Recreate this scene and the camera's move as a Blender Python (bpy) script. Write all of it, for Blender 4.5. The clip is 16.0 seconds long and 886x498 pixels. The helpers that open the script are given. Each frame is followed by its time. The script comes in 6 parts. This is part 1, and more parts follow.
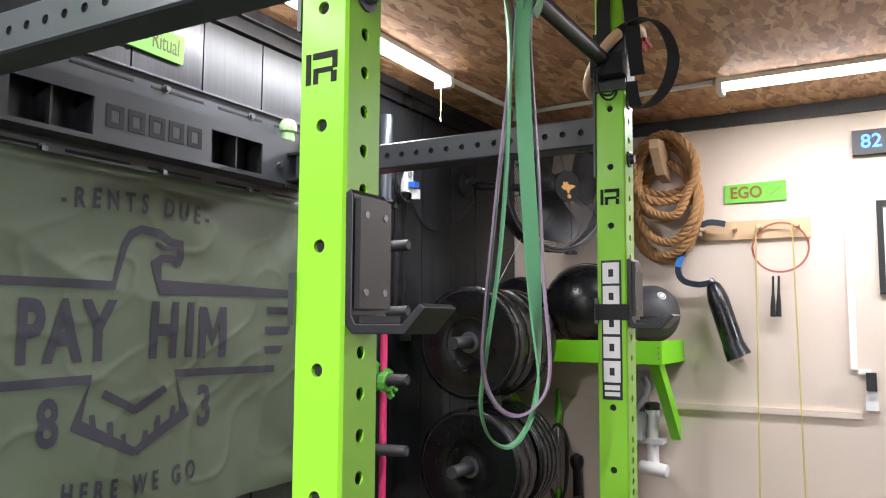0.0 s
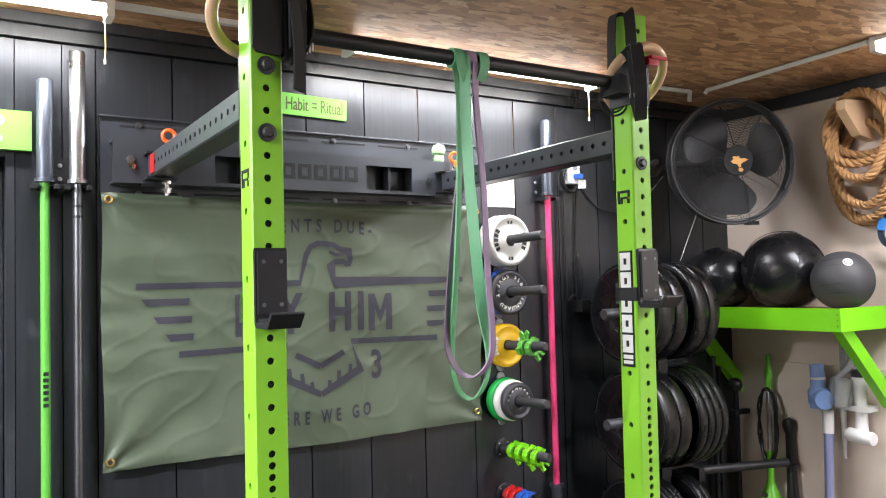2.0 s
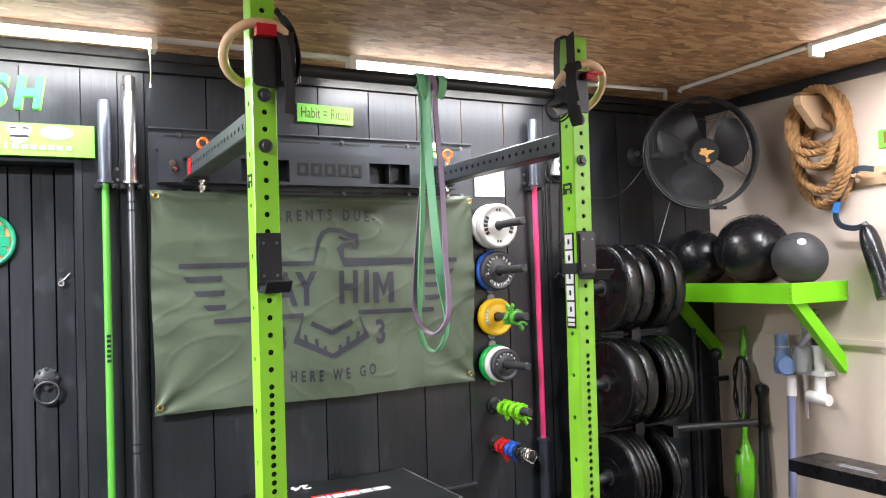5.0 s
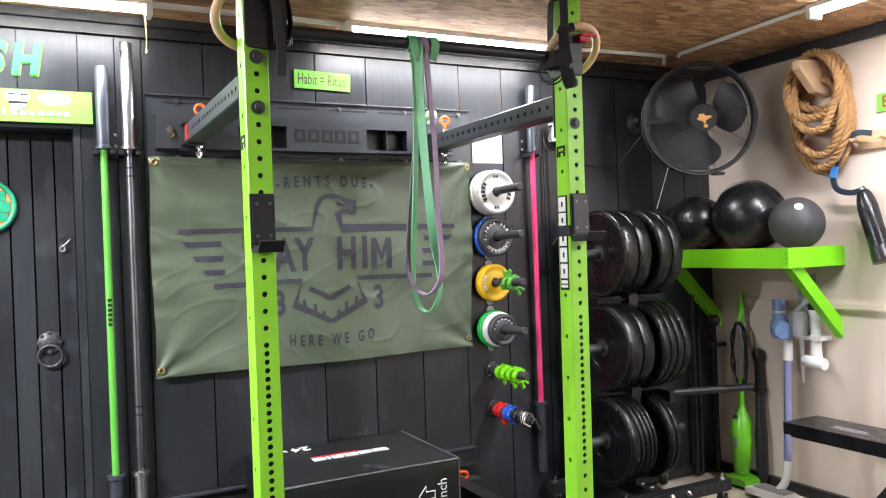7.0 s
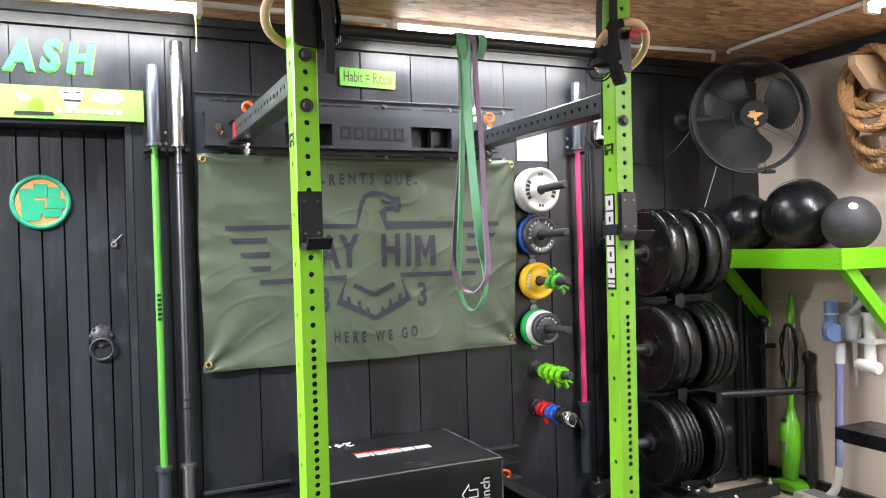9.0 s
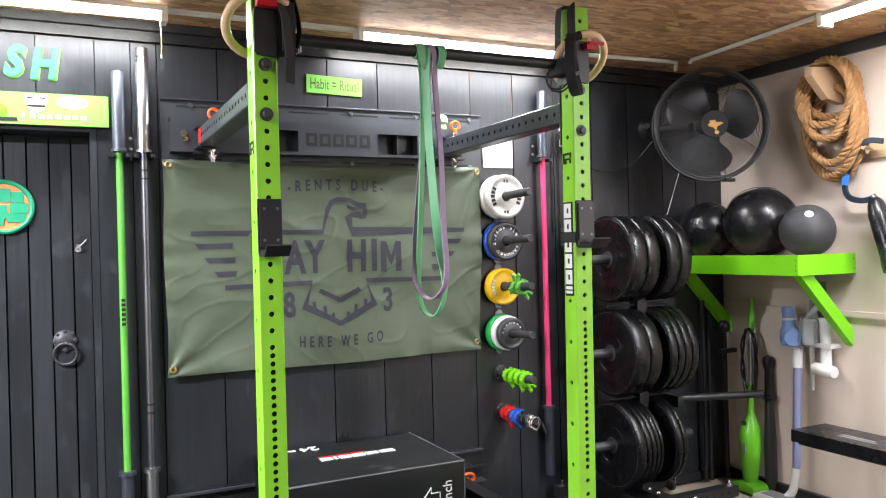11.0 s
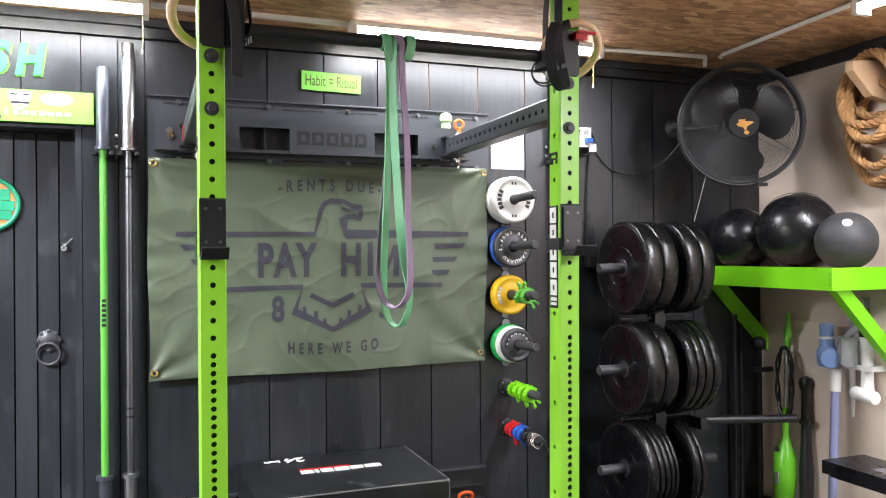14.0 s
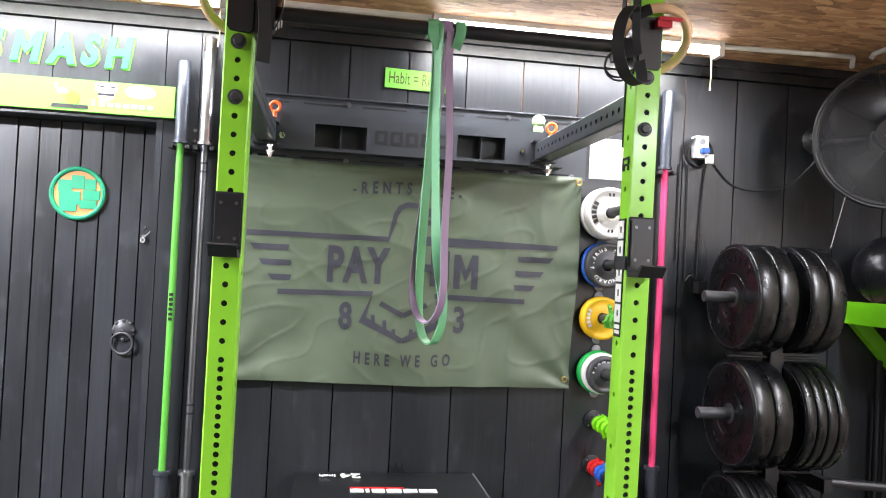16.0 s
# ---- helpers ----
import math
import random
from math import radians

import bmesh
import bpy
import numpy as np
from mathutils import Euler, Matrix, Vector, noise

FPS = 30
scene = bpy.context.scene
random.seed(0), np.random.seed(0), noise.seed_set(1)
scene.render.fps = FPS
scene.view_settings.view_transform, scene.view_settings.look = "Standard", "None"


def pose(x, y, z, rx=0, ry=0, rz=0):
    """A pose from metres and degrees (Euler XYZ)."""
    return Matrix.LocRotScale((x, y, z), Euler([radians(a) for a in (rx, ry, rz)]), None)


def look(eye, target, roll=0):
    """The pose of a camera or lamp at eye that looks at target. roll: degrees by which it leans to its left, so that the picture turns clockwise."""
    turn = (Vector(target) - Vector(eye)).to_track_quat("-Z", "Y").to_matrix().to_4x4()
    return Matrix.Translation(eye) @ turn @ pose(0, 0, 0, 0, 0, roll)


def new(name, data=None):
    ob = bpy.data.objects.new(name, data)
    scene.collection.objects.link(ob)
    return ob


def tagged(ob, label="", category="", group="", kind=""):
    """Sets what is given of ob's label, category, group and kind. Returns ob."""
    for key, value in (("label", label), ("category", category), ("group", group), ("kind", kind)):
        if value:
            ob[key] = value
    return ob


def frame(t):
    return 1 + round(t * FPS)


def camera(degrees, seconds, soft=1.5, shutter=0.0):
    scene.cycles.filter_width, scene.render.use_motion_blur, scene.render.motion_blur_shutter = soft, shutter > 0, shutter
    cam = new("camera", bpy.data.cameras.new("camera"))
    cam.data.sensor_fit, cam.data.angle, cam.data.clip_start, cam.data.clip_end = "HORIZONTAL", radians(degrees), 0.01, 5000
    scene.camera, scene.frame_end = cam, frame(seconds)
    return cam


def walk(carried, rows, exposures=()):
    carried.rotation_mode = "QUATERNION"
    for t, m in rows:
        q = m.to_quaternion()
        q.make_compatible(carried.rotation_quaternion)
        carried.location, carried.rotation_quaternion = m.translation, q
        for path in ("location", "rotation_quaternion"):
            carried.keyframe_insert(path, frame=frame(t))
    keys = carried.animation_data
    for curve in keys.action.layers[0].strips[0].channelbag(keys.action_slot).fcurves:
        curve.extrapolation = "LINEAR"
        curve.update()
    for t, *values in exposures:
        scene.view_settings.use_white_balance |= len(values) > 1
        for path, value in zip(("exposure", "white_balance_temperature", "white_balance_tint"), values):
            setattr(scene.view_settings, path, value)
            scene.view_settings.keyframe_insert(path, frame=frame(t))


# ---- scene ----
cam = camera(59.1, 16.0, soft=1.1)
PATH = [
    (0, (-0.008, -0.004, 1.437), (1.72, 0.986, 1.62), 0.3),
    (0.5, (0.218, -0.225, 1.464), (1.837, 0.933, 1.659), 2.0),
    (1, (0.325, -0.556, 1.487), (1.676, 0.908, 1.664), 0.5),
    (1.5, (0.258, -0.844, 1.485), (1.442, 0.763, 1.607), -0.7),
    (2, (0.202, -1.105, 1.509), (1.258, 0.591, 1.596), -1.5),
    (2.5, (0.226, -1.318, 1.482), (1.11, 0.475, 1.536), -0.1),
    (3, (0.173, -1.468, 1.471), (1.13, 0.288, 1.473), -0.2),
    (3.2, (0.143, -1.512, 1.469), (1.153, 0.215, 1.461), -0.7),
    (5.3, (0.168, -1.717, 1.466), (1.097, 0.053, 1.525), -2.0),
    (5.5, (0.165, -1.722, 1.451), (1.093, 0.049, 1.493), -1.9),
    (6, (0.164, -1.742, 1.437), (1.097, 0.026, 1.435), -1.2),
    (6.5, (0.175, -1.762, 1.426), (1.11, 0.006, 1.412), -2.0),
    (7, (0.195, -1.752, 1.418), (1.113, 0.025, 1.413), -2.1),
    (7.5, (0.191, -1.741, 1.427), (1.086, 0.048, 1.418), -1.6),
    (8, (0.186, -1.732, 1.431), (1.032, 0.081, 1.422), -1.5),
    (8.2, (0.185, -1.729, 1.43), (1.015, 0.091, 1.422), -1.6),
    (10.3, (0.173, -1.768, 1.417), (1.006, 0.05, 1.403), -1.9),
    (10.5, (0.186, -1.777, 1.418), (1.036, 0.033, 1.401), -1.9),
    (11, (0.22, -1.804, 1.434), (1.096, -0.006, 1.431), -1.5),
    (11.5, (0.193, -1.831, 1.416), (1.101, -0.049, 1.399), -1.6),
    (12, (0.208, -1.828, 1.404), (1.155, -0.067, 1.357), -1.6),
    (12.5, (0.378, -1.777, 1.416), (1.258, 0.018, 1.374), -1.0),
    (13, (0.505, -1.775, 1.426), (1.297, 0.061, 1.398), -0.6),
    (13.5, (0.525, -1.781, 1.424), (1.328, 0.051, 1.411), -0.5),
    (14, (0.62, -1.765, 1.434), (1.323, 0.107, 1.444), -0.5),
    (14.5, (0.71, -1.696, 1.435), (1.339, 0.203, 1.434), -0.7),
    (15, (0.738, -1.62, 1.44), (1.405, 0.265, 1.449), 0.4),
    (15.5, (0.846, -1.59, 1.451), (1.392, 0.334, 1.484), 1.6),
    (16, (1.050, -1.602, 1.434), (1.349, 0.374, 1.470), 2.9),
]
walk(cam, [(t, look(eye, target, roll)) for t, eye, target, roll in PATH],
     exposures=[(0.0, -0.60), (0.7, -0.50), (1.6, -0.09), (7.0, 0.02), (12.5, 0.05), (14.5, 0.13), (16.0, 0.24)])

# ---- world and lamps ----
world = bpy.data.worlds.new("world")
scene.world = world
world.use_nodes = True
world.node_tree.nodes["Background"].inputs[0].default_value = (0.5, 0.55, 0.6, 1)
world.node_tree.nodes["Background"].inputs[1].default_value = 0.02
TUBE_POWER = 62.0          # watts of a ceiling tube
TUBE_GLOW = 40.0            # brightness of the diffusers
TUBE_TINT = (0.955, 0.975, 1.075)

# ---- tools ----
ORG = {}


def thing(name, loc, label, category, group="", kind=""):
    ob = new(name)
    ob.empty_display_size = 0.05
    ob.location = loc
    ORG[ob] = Vector(loc)
    return tagged(ob, label, category, group, kind)


def part(name, bm, material, parent=None, label="", smooth=False, bevel=0.0, angle=40):
    """One mesh object from a bmesh in world metres, under a thing or a part."""
    if bevel:
        edges = [e for e in bm.edges if e.is_manifold and e.calc_face_angle(0) > radians(angle)]
        bmesh.ops.bevel(bm, geom=edges, offset=bevel, segments=2, profile=0.6, affect="EDGES", clamp_overlap=True)
    o = ORG[parent] if parent else Vector((0, 0, 0))
    if o.length:
        bmesh.ops.translate(bm, verts=bm.verts, vec=-o)
    me = bpy.data.meshes.new(name)
    if smooth:
        for f in bm.faces:
            f.smooth = True
        for e in bm.edges:
            if len(e.link_faces) == 2 and e.calc_face_angle(0) > radians(angle):
                e.smooth = False
    bm.to_mesh(me)
    bm.free()
    me.materials.append(material)
    ob = new(name, me)
    if parent:
        ob.parent = parent
        ORG[ob] = o
    if label:
        ob["label"] = label
    return ob


def B():
    return bmesh.new()


def box(x0, x1, y0, y1, z0, z1, bm=None):
    bm = bm or B()
    v = [bm.verts.new((x, y, z)) for z in (z0, z1) for y in (y0, y1) for x in (x0, x1)]
    for f in ((0, 2, 3, 1), (4, 5, 7, 6), (0, 1, 5, 4), (2, 6, 7, 3), (0, 4, 6, 2), (1, 3, 7, 5)):
        bm.faces.new([v[k] for k in f])
    return bm


def basis(d):
    d = Vector(d).normalized()
    a = d.cross(Vector((0, 0, 1)))
    if a.length < 1e-3:
        a = Vector((1, 0, 0))
    a.normalize()
    return a, d.cross(a), d


def lathe(p, d, profile, seg=32, bm=None):
    """Revolve (along, radius) pairs round the axis d through p."""
    bm = bm or B()
    p, (a, b, d) = Vector(p), basis(d)
    rings = []
    for s, r in profile:
        if r < 1e-5:
            rings.append([bm.verts.new(p + d * s)])
        else:
            rings.append([bm.verts.new(p + d * s + (a * math.cos(2 * math.pi * k / seg) + b * math.sin(2 * math.pi * k / seg)) * r) for k in range(seg)])
    for q, w in zip(rings, rings[1:]):
        for k in range(seg):
            f = [q[k % len(q)], q[(k + 1) % len(q)], w[(k + 1) % len(w)], w[k % len(w)]]
            g = []
            for x in f:
                if x not in g:
                    g.append(x)
            if len(g) > 2:
                bm.faces.new(g)
    bmesh.ops.recalc_face_normals(bm, faces=bm.faces)
    return bm


def rod(p, q, r, seg=16, bm=None, r2=None):
    p, q = Vector(p), Vector(q)
    n = (q - p).length
    return lathe(p, q - p, [(0, 0), (0, r), (n, r2 or r), (n, 0)], seg, bm)


def tube(points, r, seg=8, closed=False, bm=None, flat=None, up=(0, 0, 1)):
    """Sweep a round (or a flat, width x thickness) section along points."""
    bm = bm or B()
    pts = [Vector(p) for p in points]
    n = len(pts)
    rings = []
    old = None
    for k, p in enumerate(pts):
        nxt, prv = (pts[(k + 1) % n], pts[k - 1]) if closed else (pts[min(k + 1, n - 1)], pts[max(k - 1, 0)])
        d = (nxt - prv).normalized()
        if old is None:
            a = d.cross(Vector(up))
            if a.length < 1e-3:
                a = d.cross(Vector((1, 0, 0)))
        else:
            a = old - d * old.dot(d)
        a.normalize()
        old = a
        b = d.cross(a)
        if flat:
            w, h = flat
            off = [(-w / 2, -h / 2), (w / 2, -h / 2), (w / 2, h / 2), (-w / 2, h / 2)]
            rings.append([bm.verts.new(p + a * x + b * y) for x, y in off])
        else:
            rr = r[k] if isinstance(r, (list, tuple)) else r
            rings.append([bm.verts.new(p + (a * math.cos(2 * math.pi * j / seg) + b * math.sin(2 * math.pi * j / seg)) * rr) for j in range(seg)])
    m = len(rings[0])
    for k in range(n if closed else n - 1):
        q, w = rings[k], rings[(k + 1) % n]
        for j in range(m):
            bm.faces.new((q[j], q[(j + 1) % m], w[(j + 1) % m], w[j]))
    if not closed:
        bm.faces.new(rings[0][::-1])
        bm.faces.new(rings[-1])
    bmesh.ops.recalc_face_normals(bm, faces=bm.faces)
    return bm


def smooth_path(pts, n=8):
    """Catmull-Rom through points."""
    pts = [Vector(p) for p in pts]
    out = []
    for k in range(len(pts) - 1):
        a, b, c, d = pts[max(k - 1, 0)], pts[k], pts[k + 1], pts[min(k + 2, len(pts) - 1)]
        for j in range(n):
            t = j / n
            out.append(0.5 * (2 * b + (c - a) * t + (2 * a - 5 * b + 4 * c - d) * t * t + (3 * b - a - 3 * c + d) * t ** 3))
    return out + [pts[-1]]


def ring(c, n, R, r, seg=40, sec=12, bm=None):
    a, b, d = basis(n)
    c = Vector(c)
    return tube([c + (a * math.cos(2 * math.pi * k / seg) + b * math.sin(2 * math.pi * k / seg)) * R for k in range(seg)], r, sec, True, bm, up=d)


def prism(poly, y0, y1, bm=None, axis="y"):
    """Extrude a polygon of (u, z) pairs along y (u is x) or along x (u is y)."""
    bm = bm or B()
    mk = (lambda u, z, w: (u, w, z)) if axis == "y" else (lambda u, z, w: (w, u, z))
    lo = [bm.verts.new(mk(u, z, y0)) for u, z in poly]
    hi = [bm.verts.new(mk(u, z, y1)) for u, z in poly]
    n = len(poly)
    bm.faces.new(lo)
    bm.faces.new(hi[::-1])
    for k in range(n):
        bm.faces.new((lo[k], hi[k], hi[(k + 1) % n], lo[(k + 1) % n]))
    bmesh.ops.recalc_face_normals(bm, faces=bm.faces)
    return bm


def grid_plate(xs, zs, skip, y0, y1):
    """One connected sheet between the cuts xs and zs, without the cells in skip, thick from y0 to y1."""
    bm = B()
    vs = {(i, j): bm.verts.new((x, y0, z)) for i, x in enumerate(xs) for j, z in enumerate(zs)}
    for i in range(len(xs) - 1):
        for j in range(len(zs) - 1):
            if (i, j) not in skip:
                bm.faces.new((vs[i, j], vs[i + 1, j], vs[i + 1, j + 1], vs[i, j + 1]))
    for v in [v for v in bm.verts if not v.link_faces]:
        bm.verts.remove(v)
    ret = bmesh.ops.extrude_face_region(bm, geom=bm.faces[:])
    for g in ret["geom"]:
        if isinstance(g, bmesh.types.BMVert):
            g.co.y = y1
    bmesh.ops.recalc_face_normals(bm, faces=bm.faces)
    return bm


def islands(bm):
    """The separate pieces of a bmesh, each as a bmesh of its own."""
    out, seen = [], set()
    for v in bm.verts:
        if v in seen:
            continue
        stack, group = [v], []
        seen.add(v)
        while stack:
            q = stack.pop()
            group.append(q)
            for e in q.link_edges:
                o = e.other_vert(q)
                if o not in seen:
                    seen.add(o)
                    stack.append(o)
        nb = B()
        mp = {q: nb.verts.new(q.co) for q in group}
        for f in {f for q in group for f in q.link_faces}:
            nb.faces.new([mp[q] for q in f.verts])
        out.append(nb)
    bm.free()
    return out


def letters(text, m, size, stretch=1.0, bold=0.0, depth=0.002, spacing=1.0, shear=0.0):
    """Built-in font as a bmesh: text in the local xy plane of m, centred."""
    cu = bpy.data.curves.new("text", "FONT")
    cu.body, cu.size, cu.extrude, cu.offset, cu.align_x, cu.align_y = text, size, depth, bold, "CENTER", "CENTER"
    cu.space_character, cu.resolution_u, cu.shear = spacing, 3, shear
    ob = new("text", cu)
    me = bpy.data.meshes.new_from_object(ob.evaluated_get(bpy.context.evaluated_depsgraph_get()))
    bpy.data.objects.remove(ob)
    bm = B()
    bm.from_mesh(me)
    bpy.data.meshes.remove(me)
    bpy.data.curves.remove(cu)
    bmesh.ops.transform(bm, matrix=m @ Matrix.Diagonal((stretch, 1, 1, 1)), verts=bm.verts)
    return bm


NORTH = Matrix.Rotation(radians(90), 4, "X")                      # text read from the south
EAST = Matrix.Rotation(radians(-90), 4, "Z") @ NORTH              # text on the east wall, read from the west


def on_north(x, y, z, turn=0):
    return Matrix.Translation((x, y, z)) @ NORTH @ Matrix.Rotation(radians(turn), 4, "Z")


def on_east(x, y, z, turn=0):
    return Matrix.Translation((x, y, z)) @ EAST @ Matrix.Rotation(radians(turn), 4, "Z")


def join(*bms):
    """Merge several bmeshes into the first."""
    a = bms[0]
    for b in bms[1:]:
        me = bpy.data.meshes.new("join")
        b.to_mesh(me)
        a.from_mesh(me)
        b.free()
        bpy.data.meshes.remove(me)
    return a


# ---- materials ----
def material(name, color, rough=0.5, metal=0.0, vary=0.12, scale=6.0, bump=0.0, fine=80.0, spec=0.5, coat=0.0, stretch=(1, 1, 1), spots=0.0, per_object=0.0, wear=None):
    """Principled surface with two scales of colour variation, roughness variation and fine relief."""
    m = bpy.data.materials.new(name)
    m.use_nodes = True
    nt = m.node_tree
    N, L = nt.nodes, nt.links
    p = N["Principled BSDF"]
    p.inputs["Metallic"].default_value = metal
    p.inputs["Specular IOR Level"].default_value = spec
    p.inputs["Coat Weight"].default_value = coat
    p.inputs["Coat Roughness"].default_value = 0.15
    tc = N.new("ShaderNodeTexCoord")
    mp = N.new("ShaderNodeMapping")
    mp.inputs["Scale"].default_value = stretch
    geo = N.new("ShaderNodeNewGeometry")
    L.new(geo.outputs["Position"], mp.inputs[0])
    big = N.new("ShaderNodeTexNoise")
    big.inputs["Scale"].default_value = scale
    big.inputs["Detail"].default_value = 5
    small = N.new("ShaderNodeTexNoise")
    small.inputs["Scale"].default_value = fine
    small.inputs["Detail"].default_value = 4
    for q in (big, small):
        L.new(mp.outputs[0], q.inputs["Vector"])
    mix = N.new("ShaderNodeMath")
    mix.operation = "MULTIPLY_ADD"
    mix.inputs[1].default_value = 0.35
    L.new(small.outputs["Fac"], mix.inputs[0])
    L.new(big.outputs["Fac"], mix.inputs[2])
    ramp = N.new("ShaderNodeMapRange")
    ramp.inputs["From Min"].default_value, ramp.inputs["From Max"].default_value = 0.35, 1.0
    ramp.inputs["To Min"].default_value, ramp.inputs["To Max"].default_value = 1 - vary, 1 + vary
    L.new(mix.outputs[0], ramp.inputs["Value"])
    value = ramp.outputs[0]
    if per_object:
        oi = N.new("ShaderNodeObjectInfo")
        mr = N.new("ShaderNodeMapRange")
        mr.inputs["To Min"].default_value, mr.inputs["To Max"].default_value = 1 - per_object, 1 + per_object
        L.new(oi.outputs["Random"], mr.inputs["Value"])
        mm = N.new("ShaderNodeMath")
        mm.operation = "MULTIPLY"
        L.new(value, mm.inputs[0])
        L.new(mr.outputs[0], mm.inputs[1])
        value = mm.outputs[0]
    col = N.new("ShaderNodeVectorMath")
    col.operation = "SCALE"
    col.inputs[0].default_value = color
    L.new(value, col.inputs["Scale"])
    out = col.outputs[0]
    if wear:
        wn = N.new("ShaderNodeTexNoise")
        wn.inputs["Scale"].default_value, wn.inputs["Detail"].default_value = wear[1], 8
        L.new(mp.outputs[0], wn.inputs["Vector"])
        wr = N.new("ShaderNodeMapRange")
        wr.inputs["From Min"].default_value, wr.inputs["From Max"].default_value = wear[2], wear[2] + 0.06
        L.new(wn.outputs["Fac"], wr.inputs["Value"])
        wm = N.new("ShaderNodeMix")
        wm.data_type = "RGBA"
        wm.inputs["B"].default_value = (*wear[0], 1)
        L.new(wr.outputs[0], wm.inputs["Factor"])
        L.new(out, wm.inputs["A"])
        out = wm.outputs["Result"]
    L.new(out, p.inputs["Base Color"])
    rr = N.new("ShaderNodeMapRange")
    rr.inputs["To Min"].default_value, rr.inputs["To Max"].default_value = max(rough - 0.1, 0.03), min(rough + 0.12, 1)
    L.new(big.outputs["Fac"], rr.inputs["Value"])
    L.new(rr.outputs[0], p.inputs["Roughness"])
    if bump:
        bp = N.new("ShaderNodeBump")
        bp.inputs["Strength"].default_value = 0.6
        bp.inputs["Distance"].default_value = bump
        L.new(mix.outputs[0], bp.inputs["Height"])
        L.new(bp.outputs[0], p.inputs["Normal"])
    return m


def glowing(name, color, strength):
    m = bpy.data.materials.new(name)
    m.use_nodes = True
    p = m.node_tree.nodes["Principled BSDF"]
    p.inputs["Base Color"].default_value = (*color, 1)
    p.inputs["Emission Color"].default_value = (*color, 1)
    p.inputs["Emission Strength"].default_value = strength
    return m


def glassy(name, color, rough=0.05):
    m = bpy.data.materials.new(name)
    m.use_nodes = True
    p = m.node_tree.nodes["Principled BSDF"]
    p.inputs["Base Color"].default_value = (*color, 1)
    p.inputs["Roughness"].default_value = rough
    p.inputs["Transmission Weight"].default_value = 0.85
    p.inputs["IOR"].default_value = 1.35
    return m


def strand_board():
    """Oriented strand board: flakes of differing lie and tone in three layers."""
    m = bpy.data.materials.new("strand_board")
    m.use_nodes = True
    N, L = m.node_tree.nodes, m.node_tree.links
    p = N["Principled BSDF"]
    geo = N.new("ShaderNodeNewGeometry")
    warp = N.new("ShaderNodeTexNoise")
    warp.inputs["Scale"].default_value = 7
    L.new(geo.outputs["Position"], warp.inputs["Vector"])
    add = N.new("ShaderNodeVectorMath")
    add.operation = "MULTIPLY_ADD"
    add.inputs[1].default_value = (0.05, 0.05, 0)
    L.new(warp.outputs["Color"], add.inputs[0])
    L.new(geo.outputs["Position"], add.inputs[2])
    layers = []
    for k, (turn, sx, sy) in enumerate(((6, 9, 30), (-20, 12, 36), (28, 10, 33), (-48, 15, 38))):
        mp = N.new("ShaderNodeMapping")
        mp.inputs["Rotation"].default_value = (0, 0, radians(turn))
        mp.inputs["Scale"].default_value = (sx, sy, 1)
        mp.inputs["Location"].default_value = (k * 3.1, k * 1.7, 0)
        L.new(add.outputs[0], mp.inputs[0])
        vo = N.new("ShaderNodeTexVoronoi")
        vo.voronoi_dimensions = "2D"
        vo.inputs["Scale"].default_value = 1.0
        L.new(mp.outputs[0], vo.inputs["Vector"])
        sp = N.new("ShaderNodeSeparateColor")
        L.new(vo.outputs["Color"], sp.inputs[0])
        layers.append(sp)
    tone, rank = layers[0].outputs[0], layers[0].outputs[1]
    for sp in layers[1:]:
        gt = N.new("ShaderNodeMath")
        gt.operation = "GREATER_THAN"
        L.new(sp.outputs[1], gt.inputs[0])
        L.new(rank, gt.inputs[1])
        a = N.new("ShaderNodeMix")
        L.new(gt.outputs[0], a.inputs["Factor"])
        L.new(tone, a.inputs["A"])
        L.new(sp.outputs[0], a.inputs["B"])
        mx = N.new("ShaderNodeMath")
        mx.operation = "MAXIMUM"
        L.new(sp.outputs[1], mx.inputs[0])
        L.new(rank, mx.inputs[1])
        tone, rank = a.outputs["Result"], mx.outputs[0]
    grain = N.new("ShaderNodeTexNoise")
    grain.inputs["Scale"].default_value, grain.inputs["Detail"].default_value = 60, 6
    L.new(geo.outputs["Position"], grain.inputs["Vector"])
    sm = N.new("ShaderNodeMath")
    sm.operation = "MULTIPLY_ADD"
    sm.inputs[1].default_value = 0.35
    L.new(grain.outputs["Fac"], sm.inputs[0])
    half = N.new("ShaderNodeMath")
    half.operation = "MULTIPLY"
    half.inputs[1].default_value = 0.72
    L.new(tone, half.inputs[0])
    L.new(half.outputs[0], sm.inputs[2])
    cr = N.new("ShaderNodeValToRGB")
    e = cr.color_ramp.elements
    e[0].position, e[0].color = 0.1, (0.19, 0.097, 0.043, 1)
    e[1].position, e[1].color = 1.0, (0.80, 0.57, 0.36, 1)
    for pos, c in ((0.3, (0.34, 0.18, 0.085)), (0.62, (0.50, 0.275, 0.135)), (0.88, (0.60, 0.37, 0.20))):
        q = e.new(pos)
        q.color = (*c, 1)
    L.new(sm.outputs[0], cr.inputs[0])
    L.new(cr.outputs[0], p.inputs["Base Color"])
    p.inputs["Roughness"].default_value = 0.65
    bp = N.new("ShaderNodeBump")
    bp.inputs["Distance"].default_value, bp.inputs["Strength"].default_value = 0.002, 0.5
    L.new(sm.outputs[0], bp.inputs["Height"])
    L.new(bp.outputs[0], p.inputs["Normal"])
    return m


